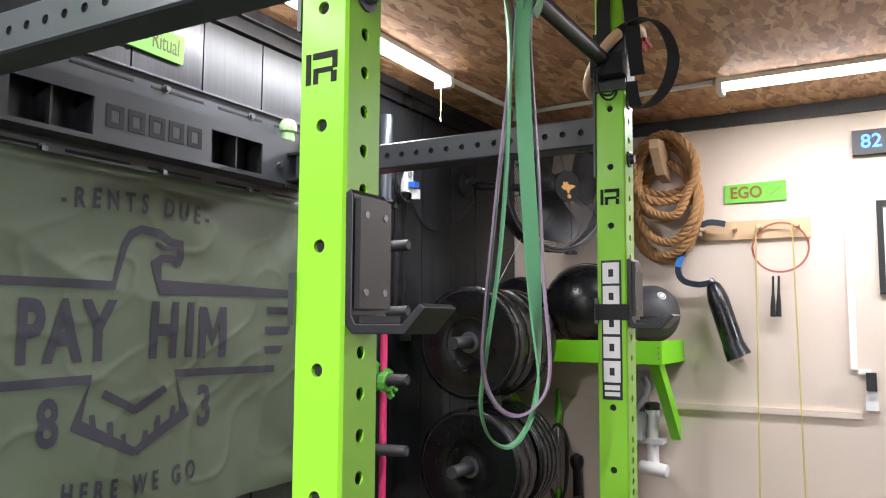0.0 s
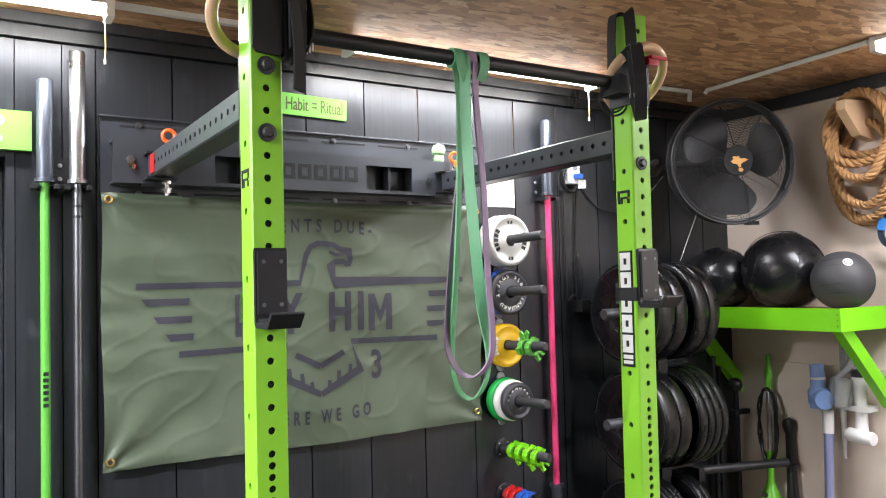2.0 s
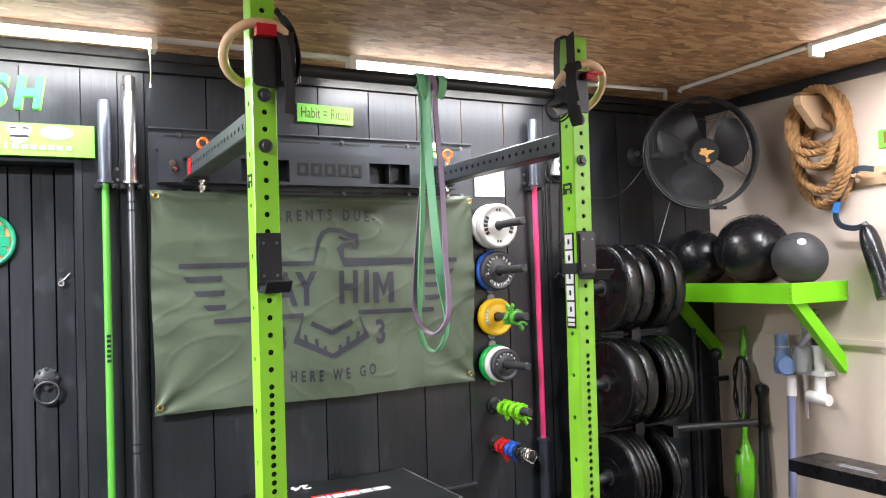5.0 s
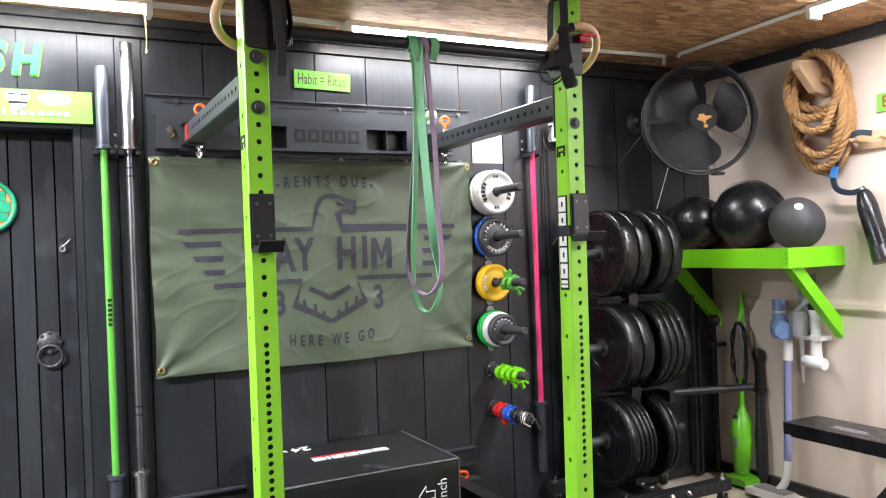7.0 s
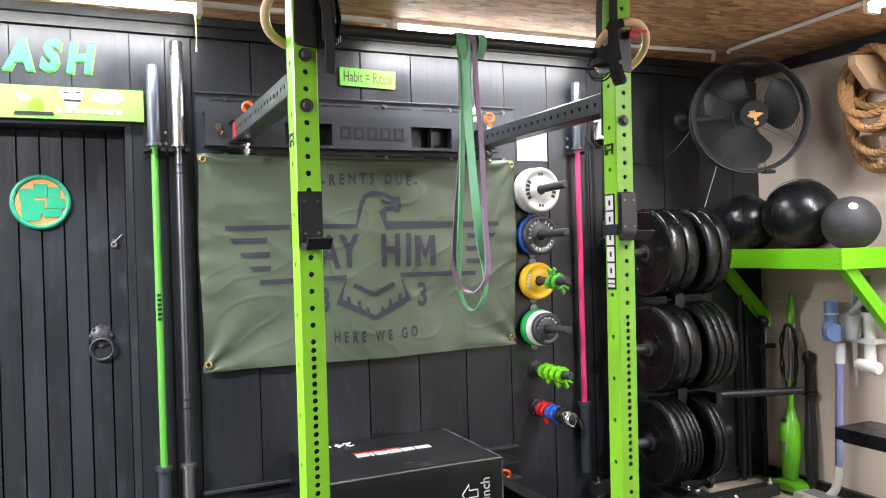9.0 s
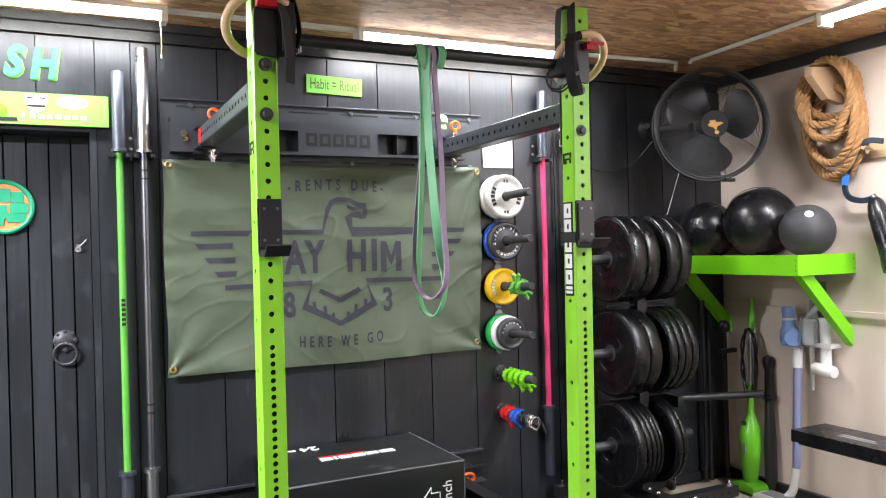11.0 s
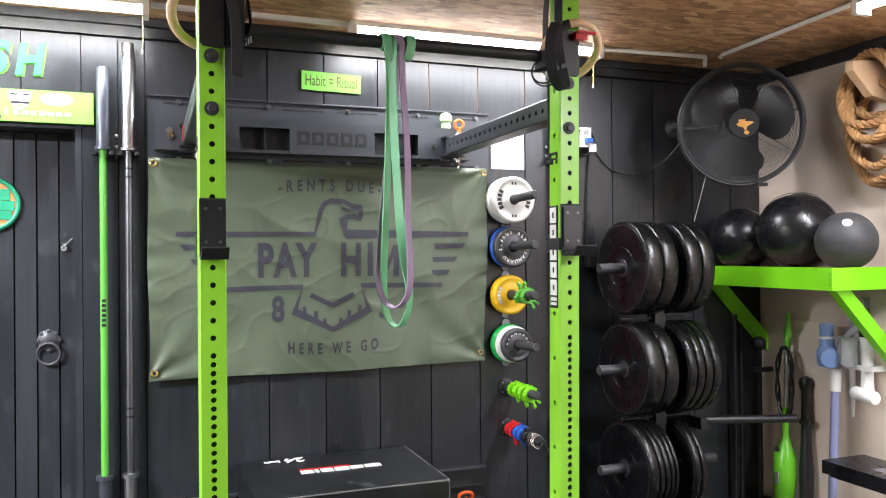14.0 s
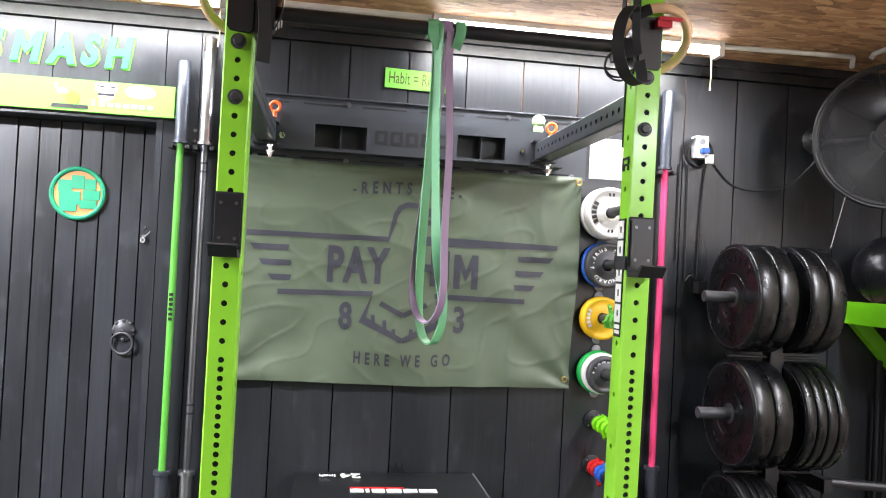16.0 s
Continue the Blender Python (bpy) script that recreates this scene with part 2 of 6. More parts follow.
def board_paint():
    """Satin black paint on softwood boards: brushed grain, knots, scuffs and uneven gloss."""
    m = bpy.data.materials.new("black_wood_paint")
    m.use_nodes = True
    N, L = m.node_tree.nodes, m.node_tree.links
    p = N["Principled BSDF"]
    p.inputs["Specular IOR Level"].default_value = 0.5
    geo = N.new("ShaderNodeNewGeometry")
    oi = N.new("ShaderNodeObjectInfo")
    sh = N.new("ShaderNodeVectorMath")
    sh.operation = "MULTIPLY_ADD"
    sh.inputs[1].default_value = (0, 0, 7)
    cmb = N.new("ShaderNodeCombineXYZ")
    L.new(oi.outputs["Random"], cmb.inputs[2])
    L.new(cmb.outputs[0], sh.inputs[0])
    L.new(geo.outputs["Position"], sh.inputs[2])

    def noise_tex(scale, detail, stretch):
        mp = N.new("ShaderNodeMapping")
        mp.inputs["Scale"].default_value = stretch
        L.new(sh.outputs[0], mp.inputs[0])
        q = N.new("ShaderNodeTexNoise")
        q.inputs["Scale"].default_value, q.inputs["Detail"].default_value = scale, detail
        L.new(mp.outputs[0], q.inputs["Vector"])
        return q.outputs["Fac"]

    def spread(value, a, b, c, d):
        r = N.new("ShaderNodeMapRange")
        for name, v in zip(("From Min", "From Max", "To Min", "To Max"), (a, b, c, d)):
            r.inputs[name].default_value = v
        L.new(value, r.inputs["Value"])
        return r.outputs[0]

    def calc(kind, a, b):
        q = N.new("ShaderNodeMath")
        q.operation = kind
        for k, v in enumerate((a, b)):
            if isinstance(v, float):
                q.inputs[k].default_value = v
            else:
                L.new(v, q.inputs[k])
        return q.outputs[0]
    grain = noise_tex(55, 6, (1, 1, 0.05))
    cloud = noise_tex(2.6, 6, (1, 1, 0.4))
    scuff = noise_tex(13, 9, (1, 1, 0.5))
    vo = N.new("ShaderNodeTexVoronoi")
    vo.inputs["Scale"].default_value = 2.6
    mp = N.new("ShaderNodeMapping")
    mp.inputs["Scale"].default_value = (1, 1, 0.62)
    L.new(sh.outputs[0], mp.inputs[0])
    L.new(mp.outputs[0], vo.inputs["Vector"])
    knot = spread(vo.outputs["Distance"], 0.03, 0.075, 1.0, 0.0)
    worn = spread(scuff, 0.60, 0.70, 0.0, 1.0)
    tone = calc("MULTIPLY", spread(cloud, 0.3, 0.75, 0.72, 1.35), spread(oi.outputs["Random"], 0, 1, 0.85, 1.2))
    tone = calc("MULTIPLY", tone, spread(grain, 0.3, 0.7, 0.86, 1.14))
    tone = calc("ADD", tone, calc("MULTIPLY", worn, 0.55))
    col = N.new("ShaderNodeVectorMath")
    col.operation = "SCALE"
    col.inputs[0].default_value = (0.0205, 0.0224, 0.0258)
    L.new(tone, col.inputs["Scale"])
    L.new(col.outputs[0], p.inputs["Base Color"])
    L.new(calc("ADD", spread(cloud, 0.3, 0.75, 0.27, 0.42), calc("MULTIPLY", worn, 0.1)), p.inputs["Roughness"])
    h = calc("ADD", calc("MULTIPLY", grain, 0.35), calc("MULTIPLY", cloud, 1.2))
    h = calc("SUBTRACT", h, calc("MULTIPLY", knot, 0.8))
    bp = N.new("ShaderNodeBump")
    bp.inputs["Strength"].default_value, bp.inputs["Distance"].default_value = 0.6, 0.004
    L.new(h, bp.inputs["Height"])
    L.new(bp.outputs[0], p.inputs["Normal"])
    return m


M_WALL = board_paint()
M_BEIGE = material("cream_wall_paint", (0.68, 0.575, 0.485), 0.6, vary=0.05, scale=1.3, bump=0.0006, fine=60, wear=((0.60, 0.50, 0.41), 3.5, 0.72))
M_OSB = strand_board()
M_RUBBER = material("rubber_matting", (0.010, 0.0125, 0.0135), 0.7, vary=0.25, scale=3, bump=0.001, fine=160)
M_CONCRETE = material("painted_concrete", (0.52, 0.45, 0.34), 0.6, vary=0.14, scale=2.5, bump=0.001, fine=70)
M_LIME = material("lime_powder_coat", (0.255, 0.61, 0.035), 0.33, vary=0.04, scale=5, bump=0.0002, fine=300, coat=0.15)
M_LIMEP = material("lime_paint", (0.20, 0.66, 0.008), 0.42, vary=0.07, scale=7, bump=0.0006, fine=90)
M_DARK = material("black_powder_coat", (0.014, 0.014, 0.0155), 0.42, vary=0.15, scale=9, bump=0.0002, fine=260)
M_GREY = material("charcoal_powder_coat", (0.040, 0.044, 0.051), 0.36, vary=0.12, scale=6, bump=0.0002, fine=260)
# Near-black: shade inside holes as a colour, also plain black marks and backings.
M_HOLE = material("black_and_bore_shade", (0.006, 0.006, 0.006), 0.8, vary=0.1)
M_PEG = material("worn_black_steel", (0.05, 0.05, 0.053), 0.45, 0.35, vary=0.2, fine=120)
M_CHROME = material("chrome", (0.72, 0.72, 0.73), 0.14, 1.0, vary=0.05, fine=200)
M_STEEL = material("zinc_steel", (0.5, 0.5, 0.5), 0.32, 1.0, vary=0.1, fine=120)
M_SLEEVE = material("satin_grey_sleeve", (0.085, 0.095, 0.115), 0.38, 0.6, vary=0.12, fine=150)
M_BRIGHT = material("brushed_chrome", (0.66, 0.67, 0.68), 0.3, 1.0, vary=0.06, fine=200)
M_DSTEEL = material("dark_bar_steel", (0.17, 0.175, 0.19), 0.34, 0.9, vary=0.12, fine=150)
M_PLATE = material("bumper_rubber", (0.0045, 0.0045, 0.005), 0.27, spec=0.42, vary=0.2, scale=8, bump=0.0003, fine=120)
M_PLAST = material("black_plastic", (0.013, 0.013, 0.014), 0.4, vary=0.12, scale=8, bump=0.0002, fine=150)
M_FABRIC = material("olive_canvas", (0.098, 0.126, 0.081), 0.46, vary=0.14, scale=3.5, bump=0.0006, fine=350)
M_PRINT = material("violet_grey_print", (0.034, 0.034, 0.048), 0.6, vary=0.2, scale=14, fine=300)
M_SIGN = material("lime_sign", (0.17, 0.52, 0.06), 0.65, vary=0.04)
M_BROWN = material("brown_ink", (0.21, 0.10, 0.02), 0.6, vary=0.3, fine=60)
M_WHITE = material("white_plastic", (0.8, 0.79, 0.77), 0.4, vary=0.03)
M_LETTER = material("white_print", (0.75, 0.74, 0.72), 0.5, vary=0.08, fine=120)
M_PAPER = material("paper", (0.8, 0.77, 0.72), 0.8, vary=0.04)
M_WOOD = material("birch_wood", (0.62, 0.42, 0.25), 0.5, vary=0.12, scale=9, bump=0.0004, fine=70, stretch=(1, 0.2, 1))
M_RINGW = material("varnished_ring_wood", (0.68, 0.46, 0.27), 0.35, vary=0.1, scale=14, fine=90)
M_PINK = material("pink_coating", (0.86, 0.055, 0.20), 0.42, vary=0.06)
M_GREENBAR = material("green_coating", (0.105, 0.41, 0.05), 0.4, vary=0.06)
M_RED = material("red_plastic", (0.55, 0.015, 0.015), 0.35, vary=0.08)
M_CRIMSON = material("crimson_buckle", (0.48, 0.008, 0.02), 0.3, vary=0.08)
M_BLUE = material("blue_rubber", (0.02, 0.10, 0.48), 0.45, vary=0.08)
M_YELLOW = material("yellow_rubber", (0.80, 0.48, 0.01), 0.45, vary=0.06)
M_GREEN = material("green_rubber", (0.01, 0.36, 0.06), 0.45, vary=0.06)
M_WRUB = material("white_rubber", (0.72, 0.71, 0.68), 0.5, vary=0.06)
M_IRON = material("grey_iron", (0.055, 0.055, 0.06), 0.4, 0.3, vary=0.2, bump=0.0003, fine=160)
M_ORANGE = material("orange_shackle", (0.85, 0.12, 0.01), 0.35, vary=0.05)
M_BANDG = material("green_latex", (0.16, 0.46, 0.23), 0.5, vary=0.1, scale=6)
M_BANDP = material("purple_latex", (0.30, 0.20, 0.32), 0.5, vary=0.12, scale=6)
M_WEB = material("black_webbing", (0.014, 0.014, 0.015), 0.8, vary=0.2, fine=400, bump=0.0004)
M_ROPE = material("manila_rope", (0.355, 0.19, 0.076), 0.85, vary=0.25, scale=30, bump=0.0015, fine=260)
M_LEATHER = material("black_vinyl", (0.009, 0.009, 0.0105), 0.27, vary=0.2, scale=8, bump=0.0008, fine=180)
M_SLAM = material("grey_slam_rubber", (0.045, 0.045, 0.048), 0.6, vary=0.1, fine=200, bump=0.0004)
M_VINYL = material("box_vinyl", (0.008, 0.009, 0.0095), 0.33, vary=0.3, scale=4, bump=0.0008, fine=150, wear=((0.05, 0.052, 0.054), 6, 0.68))
M_GLOW = glowing("tube_diffuser", (1.0, 0.98, 0.95), TUBE_GLOW)
M_LED = glowing("blue_digits", (0.05, 0.2, 1.0), 5.0)
M_BRASS = material("brass", (0.7, 0.5, 0.16), 0.3, 1.0, vary=0.1)
M_LAV = material("lavender_metal", (0.30, 0.33, 0.55), 0.32, 0.3, vary=0.05)
M_CLEAR = glassy("clear_bin", (0.82, 0.86, 0.88), 0.18)
M_VBLUE = material("translucent_blue", (0.24, 0.37, 0.68), 0.3, vary=0.08)
M_VGREY = material("grey_plastic", (0.25, 0.25, 0.26), 0.4, vary=0.06)
M_VGREEN = material("green_plastic", (0.14, 0.50, 0.02), 0.35, vary=0.06)
M_SMASH = material("leaf_green_board", (0.02, 0.50, 0.085), 0.5, vary=0.1)
M_TEAL = material("teal_enamel", (0.008, 0.26, 0.13), 0.45, vary=0.15, scale=12)
M_COPPER = material("orange_enamel", (0.72, 0.24, 0.07), 0.5, vary=0.12, scale=12)
M_BADGE = material("gold_badge", (0.75, 0.40, 0.10), 0.4, 0.2, vary=0.1)
M_YROPE = material("yellow_cord", (0.58, 0.47, 0.16), 0.6, vary=0.1)

# ---- the room ----
NW, EW, SW_, WW = 1.77, 3.88, -4.2, -2.6      # faces of the four walls
TOP = 2.435                                    # underside of the ceiling


def structure(name, bm, mat, label, category, bevel=0.0, smooth=False):
    return tagged(part(name, bm, mat, None, "", smooth, bevel), label, category, kind="structure")


structure("ceiling", box(WW - 0.1, EW + 0.1, SW_ - 0.1, NW + 0.3, TOP, TOP + 0.02), M_OSB, "bare brown oriented strand board ceiling", "ceiling")
floor = structure("floor", box(WW - 0.1, EW + 0.1, SW_ - 0.1, NW + 0.3, -0.15, -0.014), M_CONCRETE, "pale cream painted concrete floor", "floor")
mat_sheet = structure("floor_mat", box(WW, 3.29, SW_, NW, -0.0135, 0.0), M_RUBBER, "black rubber gym matting over the floor", "mat", 0.003)
structure("wall_east", box(EW, EW + 0.12, SW_, NW + 0.12, -0.014, TOP), M_BEIGE, "cream painted wall with a batten", "wall")
# South wall is out of view; black here only to reduce the fill light.
structure("wall_south", box(WW, EW, SW_ - 0.12, SW_, -0.014, TOP), M_WALL, "unseen wall, made black to cut bounced light", "wall")
structure("wall_west", box(WW - 0.12, WW, SW_, NW, -0.014, TOP), M_BEIGE, "plain cream painted wall", "wall")
wall_n = structure("wall_north", join(box(0.36, EW, NW + 0.022, NW + 0.12, -0.014, TOP), box(WW, -0.52, NW + 0.022, NW + 0.12, -0.014, TOP),
                                      box(-0.52, 0.36, NW + 0.022, NW + 0.12, 1.98, TOP)), M_HOLE, "wall clad with vertical black painted boards", "wall")
ORG[wall_n] = Vector((0, 0, 0))

# top strip on the east wall, batten, skirting, cornice over the boards
structure("trim_east", box(EW - 0.02, EW, SW_, NW, 2.372, TOP), M_WALL, "black painted strip along the top of the wall", "trim", 0.002)
structure("trim_north", join(box(WW, EW - 0.02, NW - 0.012, NW + 0.02, 2.352, 2.395), box(WW, EW - 0.02, NW - 0.03, NW + 0.02, 2.397, TOP)), M_WALL, "black painted cornice strips under the ceiling", "trim", 0.003)
structure("trim_batten", box(EW - 0.016, EW, 0.12, 1.72, 1.022, 1.052), M_BEIGE, "cream horizontal batten on the wall", "trim", 0.003)
structure("baseboard", box(EW - 0.03, EW, SW_, NW - 0.02, -0.013, 0.045), M_DARK, "black skirting strip", "baseboard", 0.004)
structure("baseboard_north", box(0.36, EW - 0.03, NW - 0.018, NW, 0.0, 0.055), M_DARK, "black skirting strip", "baseboard", 0.004)

# boards of the north wall
edges = [0.605 + 0.2555 * k for k in range(13)] + [EW]
spans = [(a + 0.003, b - 0.003) for a, b in zip(edges, edges[1:]) if b - a > 0.03]
spans += [(0.362, 0.498), (0.502, 0.603)]
spans += [(-0.522 - 0.2555 * (k + 1) + 0.002, -0.522 - 0.2555 * k - 0.002) for k in range(8)]
for a, b in spans:
    dy = random.uniform(0, 0.004)
    part("plank", box(a, b, NW + dy, NW + 0.024, 0.0, 2.345), M_WALL, wall_n, "", False, 0.003)
for k in range(4):
    a = -0.52 + 0.22 * k
    part("plank", box(a + 0.002, a + 0.218, NW + 0.001, NW + 0.024, 1.985, 2.345), M_WALL, wall_n, "", False, 0.003)

M_RAW = material("raw_brown_timber", (0.16, 0.075, 0.03), 0.7, vary=0.4, scale=20)
for x, z0 in ((1.8825, 2.13), (2.138, 2.13), (2.3935, 2.06), (2.649, 1.95)):
    part("raw_joint", box(x - 0.0019, x + 0.0019, NW + 0.006, NW + 0.0235, z0, 2.338), M_RAW, wall_n, "brown raw timber in a joint")

# door set back in the wall
door = thing("door_1", (-0.08, 1.9, 0), "black painted boarded wooden door, closed", "door", kind="structure")
part("frame", join(box(0.335, 0.36, NW, 1.96, 0, 1.98), box(-0.52, -0.495, NW, 1.96, 0, 1.98), box(-0.495, 0.335, NW, 1.96, 1.955, 1.98)), M_WALL, door, "", False, 0.003)
part("backing", box(-0.495, 0.335, 1.935, 1.955, 0.005, 1.953), M_HOLE, door)
xs = [-0.495] + [-0.4135 + 0.0845 * k for k in range(9)] + [0.335]
for a, b in zip(xs, xs[1:]):
    part("plank", box(a + 0.0035, b - 0.0035, 1.9 + random.uniform(0, 0.003), 1.934, 0.006, 1.952), M_WALL, door, "", False, 0.004)
kx, kz = 0.222, 1.08
knock = part("knocker_plate", lathe((kx, 1.9, kz), (0, -1, 0), [(0, 0.046), (0.004, 0.046), (0.007, 0.038), (0.012, 0.03), (0.016, 0.014), (0.017, 0)], 20), M_IRON, door, "dark iron ring pull", True)
for k in range(8):
    a = k * math.pi / 4
    part("stud", lathe((kx + 0.04 * math.cos(a), 1.9, kz + 0.04 * math.sin(a)), (0, -1, 0), [(0, 0.009), (0.01, 0.008), (0.013, 0)], 8), M_IRON, knock, "", True)
part("ring", ring((kx, 1.882, kz - 0.055), (0.12, 1, 0.1), 0.045, 0.006), M_IRON, knock, "", True)
part("stem", rod((kx, 1.9, kz), (kx, 1.875, kz - 0.008), 0.009), M_IRON, knock, "", True)
hasp = part("hasp", join(box(0.275, 0.288, 1.894, 1.9, 1.462, 1.49), rod((0.282, 1.893, 1.475), (0.315, 1.885, 1.51), 0.003), ring((0.282, 1.886, 1.468), (0.3, 1, 0), 0.01, 0.003, 16, 6)), M_STEEL, door, "small zinc hasp", True)
part("keyhole", lathe((0.28, 1.9, 1.525), (0, -1, 0), [(0, 0.012), (0.003, 0.012), (0.003, 0.006), (0.001, 0)], 12), M_IRON, door, "", True)

# ---- ceiling tubes ----


def ceiling_tube(x0, x1, y0, y1, label, cord=None, power=1.0):
    """A batten fitting with its diffuser; long side along x or y."""
    along_x = abs(x1 - x0) > abs(y1 - y0)
    c = ((x0 + x1) / 2, (y0 + y1) / 2, TOP)
    t = thing("ceiling_light", c, label, "ceiling light", "ceiling tubes")
    w = 0.036
    if along_x:
        h = box(x0, x1, c[1] - w, c[1] + w, TOP - 0.022, TOP)
        d = lathe((x0 + 0.02, c[1], TOP - 0.024), (1, 0, 0), [(0, 0), (0, w), (x1 - x0 - 0.04, w), (x1 - x0 - 0.04, 0)], 20)
        caps = [box(x0 - 0.004, x0 + 0.02, c[1] - w - 0.003, c[1] + w + 0.003, TOP - 0.062, TOP), box(x1 - 0.02, x1 + 0.004, c[1] - w - 0.003, c[1] + w + 0.003, TOP - 0.062, TOP)]
        size = (x1 - x0 - 0.06, 0.07)
    else:
        h = box(c[0] - w, c[0] + w, y0, y1, TOP - 0.022, TOP)
        d = lathe((c[0], y0 + 0.02, TOP - 0.024), (0, 1, 0), [(0, 0), (0, w), (y1 - y0 - 0.04, w), (y1 - y0 - 0.04, 0)], 20)
        caps = [box(c[0] - w - 0.003, c[0] + w + 0.003, y0 - 0.004, y0 + 0.02, TOP - 0.062, TOP), box(c[0] - w - 0.003, c[0] + w + 0.003, y1 - 0.02, y1 + 0.004, TOP - 0.062, TOP)]
        size = (0.07, y1 - y0 - 0.06)
    part("housing", h, M_WHITE, t, "", False, 0.002)
    for v in d.verts:
        v.co.z = TOP - 0.022 + (v.co.z - TOP + 0.024) * 0.72
    part("diffuser", d, M_GLOW, t, "glowing white diffuser", True)
    for b in caps:
        part("end_cap", b, M_WHITE, t, "", False, 0.003)
    if cord:
        part("pull_cord", tube([(cord, c[1], TOP - 0.06), (cord + 0.002, c[1], TOP - 0.15), (cord, c[1], TOP - 0.19)], 0.0022, 6), M_YROPE, t, "yellowed pull cord")
        part("cord_end", rod((cord, c[1], TOP - 0.19), (cord, c[1], TOP - 0.205), 0.004), M_WHITE, t)
    lamp = bpy.data.lights.new("tube_lamp", "AREA")
    lamp.shape, lamp.size, lamp.size_y = "RECTANGLE", size[0], size[1]
    lamp.energy, lamp.color = TUBE_POWER * power, TUBE_TINT
    lo = new("tube_lamp", lamp)
    lo.parent = t
    lo.location = (0, 0, -0.068)
    return t


ceiling_tube(1.44, 2.68, 1.53, 1.53, "lit white tube light on the board ceiling", 2.645, 0.32)
ceiling_tube(-0.62, 0.62, 1.53, 1.53, "lit white tube light on the board ceiling", 0.60, 0.32)
ceiling_tube(3.3, 3.3, -0.66, 0.58, "lit white tube light near the cream wall", None, 0.6)
# This second tube is unseen, added to lift the lower cream wall and bench.
ceiling_tube(3.2, 3.2, -2.9, -1.66, "lit white tube light near the cream wall", None, 1.9)
# Added fill: an unseen tube in an invented spot, strong to brighten the door.
ceiling_tube(-1.9, -0.66, 0.25, 0.25, "unseen tube light added to brighten the door end", None, 4.0)

# white conduits between the tubes
cond = thing("conduit", (3.2, 1.46, TOP), "white plastic cable conduit on the ceiling", "conduit")
part("run", tube([(2.68, 1.53, TOP - 0.012), (3.28, 1.49, TOP - 0.012)], 0.011, 8), M_WHITE, cond, "", True)
part("drop", tube([(3.28, 1.49, TOP - 0.012), (3.285, 1.495, TOP - 0.02), (3.285, 1.5, TOP - 0.06)], 0.011, 8), M_WHITE, cond, "", True)
part("run", tube([(3.33, 1.44, TOP - 0.03), (3.335, 1.43, TOP - 0.012), (3.28, 0.6, TOP - 0.012)], 0.011, 8), M_WHITE, cond, "", True)
cond2 = thing("conduit", (1.03, 1.46, TOP), "white plastic cable conduit on the ceiling", "conduit")
part("run", box(0.63, 1.43, 1.52, 1.545, TOP - 0.018, TOP), M_WHITE, cond2, "", False, 0.003)

# ---- fold-back rack ----
XL, XR, YF = 0.79, 1.958, 0.57     # centre lines of the uprights, their front face
W = 0.0762


def holed_face(bm, o, u, v, width, length, holes, r=0.0085, depth=0.006, back=None):
    """A face of width (along u) and length (along v) with round holes at the given distances along v, and their bores;
    back takes black discs for the shade inside.
    """
    o, u, v = Vector(o), Vector(u), Vector(v)
    n = u.cross(v)
    hs = sorted(holes)
    cuts = [0.0] + [(a + b) / 2 for a, b in zip(hs, hs[1:])] + [length]
    if not hs:
        cuts = [0.0, length]
    seg = 12
    for k, h in enumerate(hs):
        a, b = max(cuts[k], h - 0.0127), min(cuts[k + 1], h + 0.0127)
        for p, q in ((cuts[k], a), (b, cuts[k + 1])):
            if q - p > 1e-5:
                bm.faces.new([bm.verts.new(o + u * x + v * y) for x, y in ((0, p), (width, p), (width, q), (0, q))])
        c = o + u * (width / 2) + v * h
        rim, outer, inner = [], [], []
        for j in range(seg):
            t = 2 * math.pi * (j + 0.5) / seg
            cx, sy = math.cos(t), math.sin(t)
            s = min((width / 2) / max(abs(cx), 1e-6), ((b - a) / 2) / max(abs(sy), 1e-6))
            rim.append(bm.verts.new(c + u * r * cx + v * r * sy))
            inner.append(bm.verts.new(c + u * r * cx + v * r * sy - n * depth))
            outer.append(bm.verts.new(c + u * s * cx + v * (s * sy + (a + b) / 2 - h)))
        for j in range(seg):
            i = (j + 1) % seg
            bm.faces.new((outer[j], outer[i], rim[i], rim[j]))
            bm.faces.new((rim[j], rim[i], inner[i], inner[j]))
        for sx, sy in ((1, 1), (-1, 1), (-1, -1), (1, -1)):
            corner = c + u * (sx * width / 2) + v * (sy * (b - a) / 2 + (a + b) / 2 - h)
            near = sorted(range(seg), key=lambda j: (outer[j].co - corner).length)[:2]
            bm.faces.new((outer[near[0]], bm.verts.new(corner), outer[near[1]]))
        # A black disc closes each bore, standing for the shade inside the tube.
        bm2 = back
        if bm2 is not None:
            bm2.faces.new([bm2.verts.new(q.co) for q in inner])


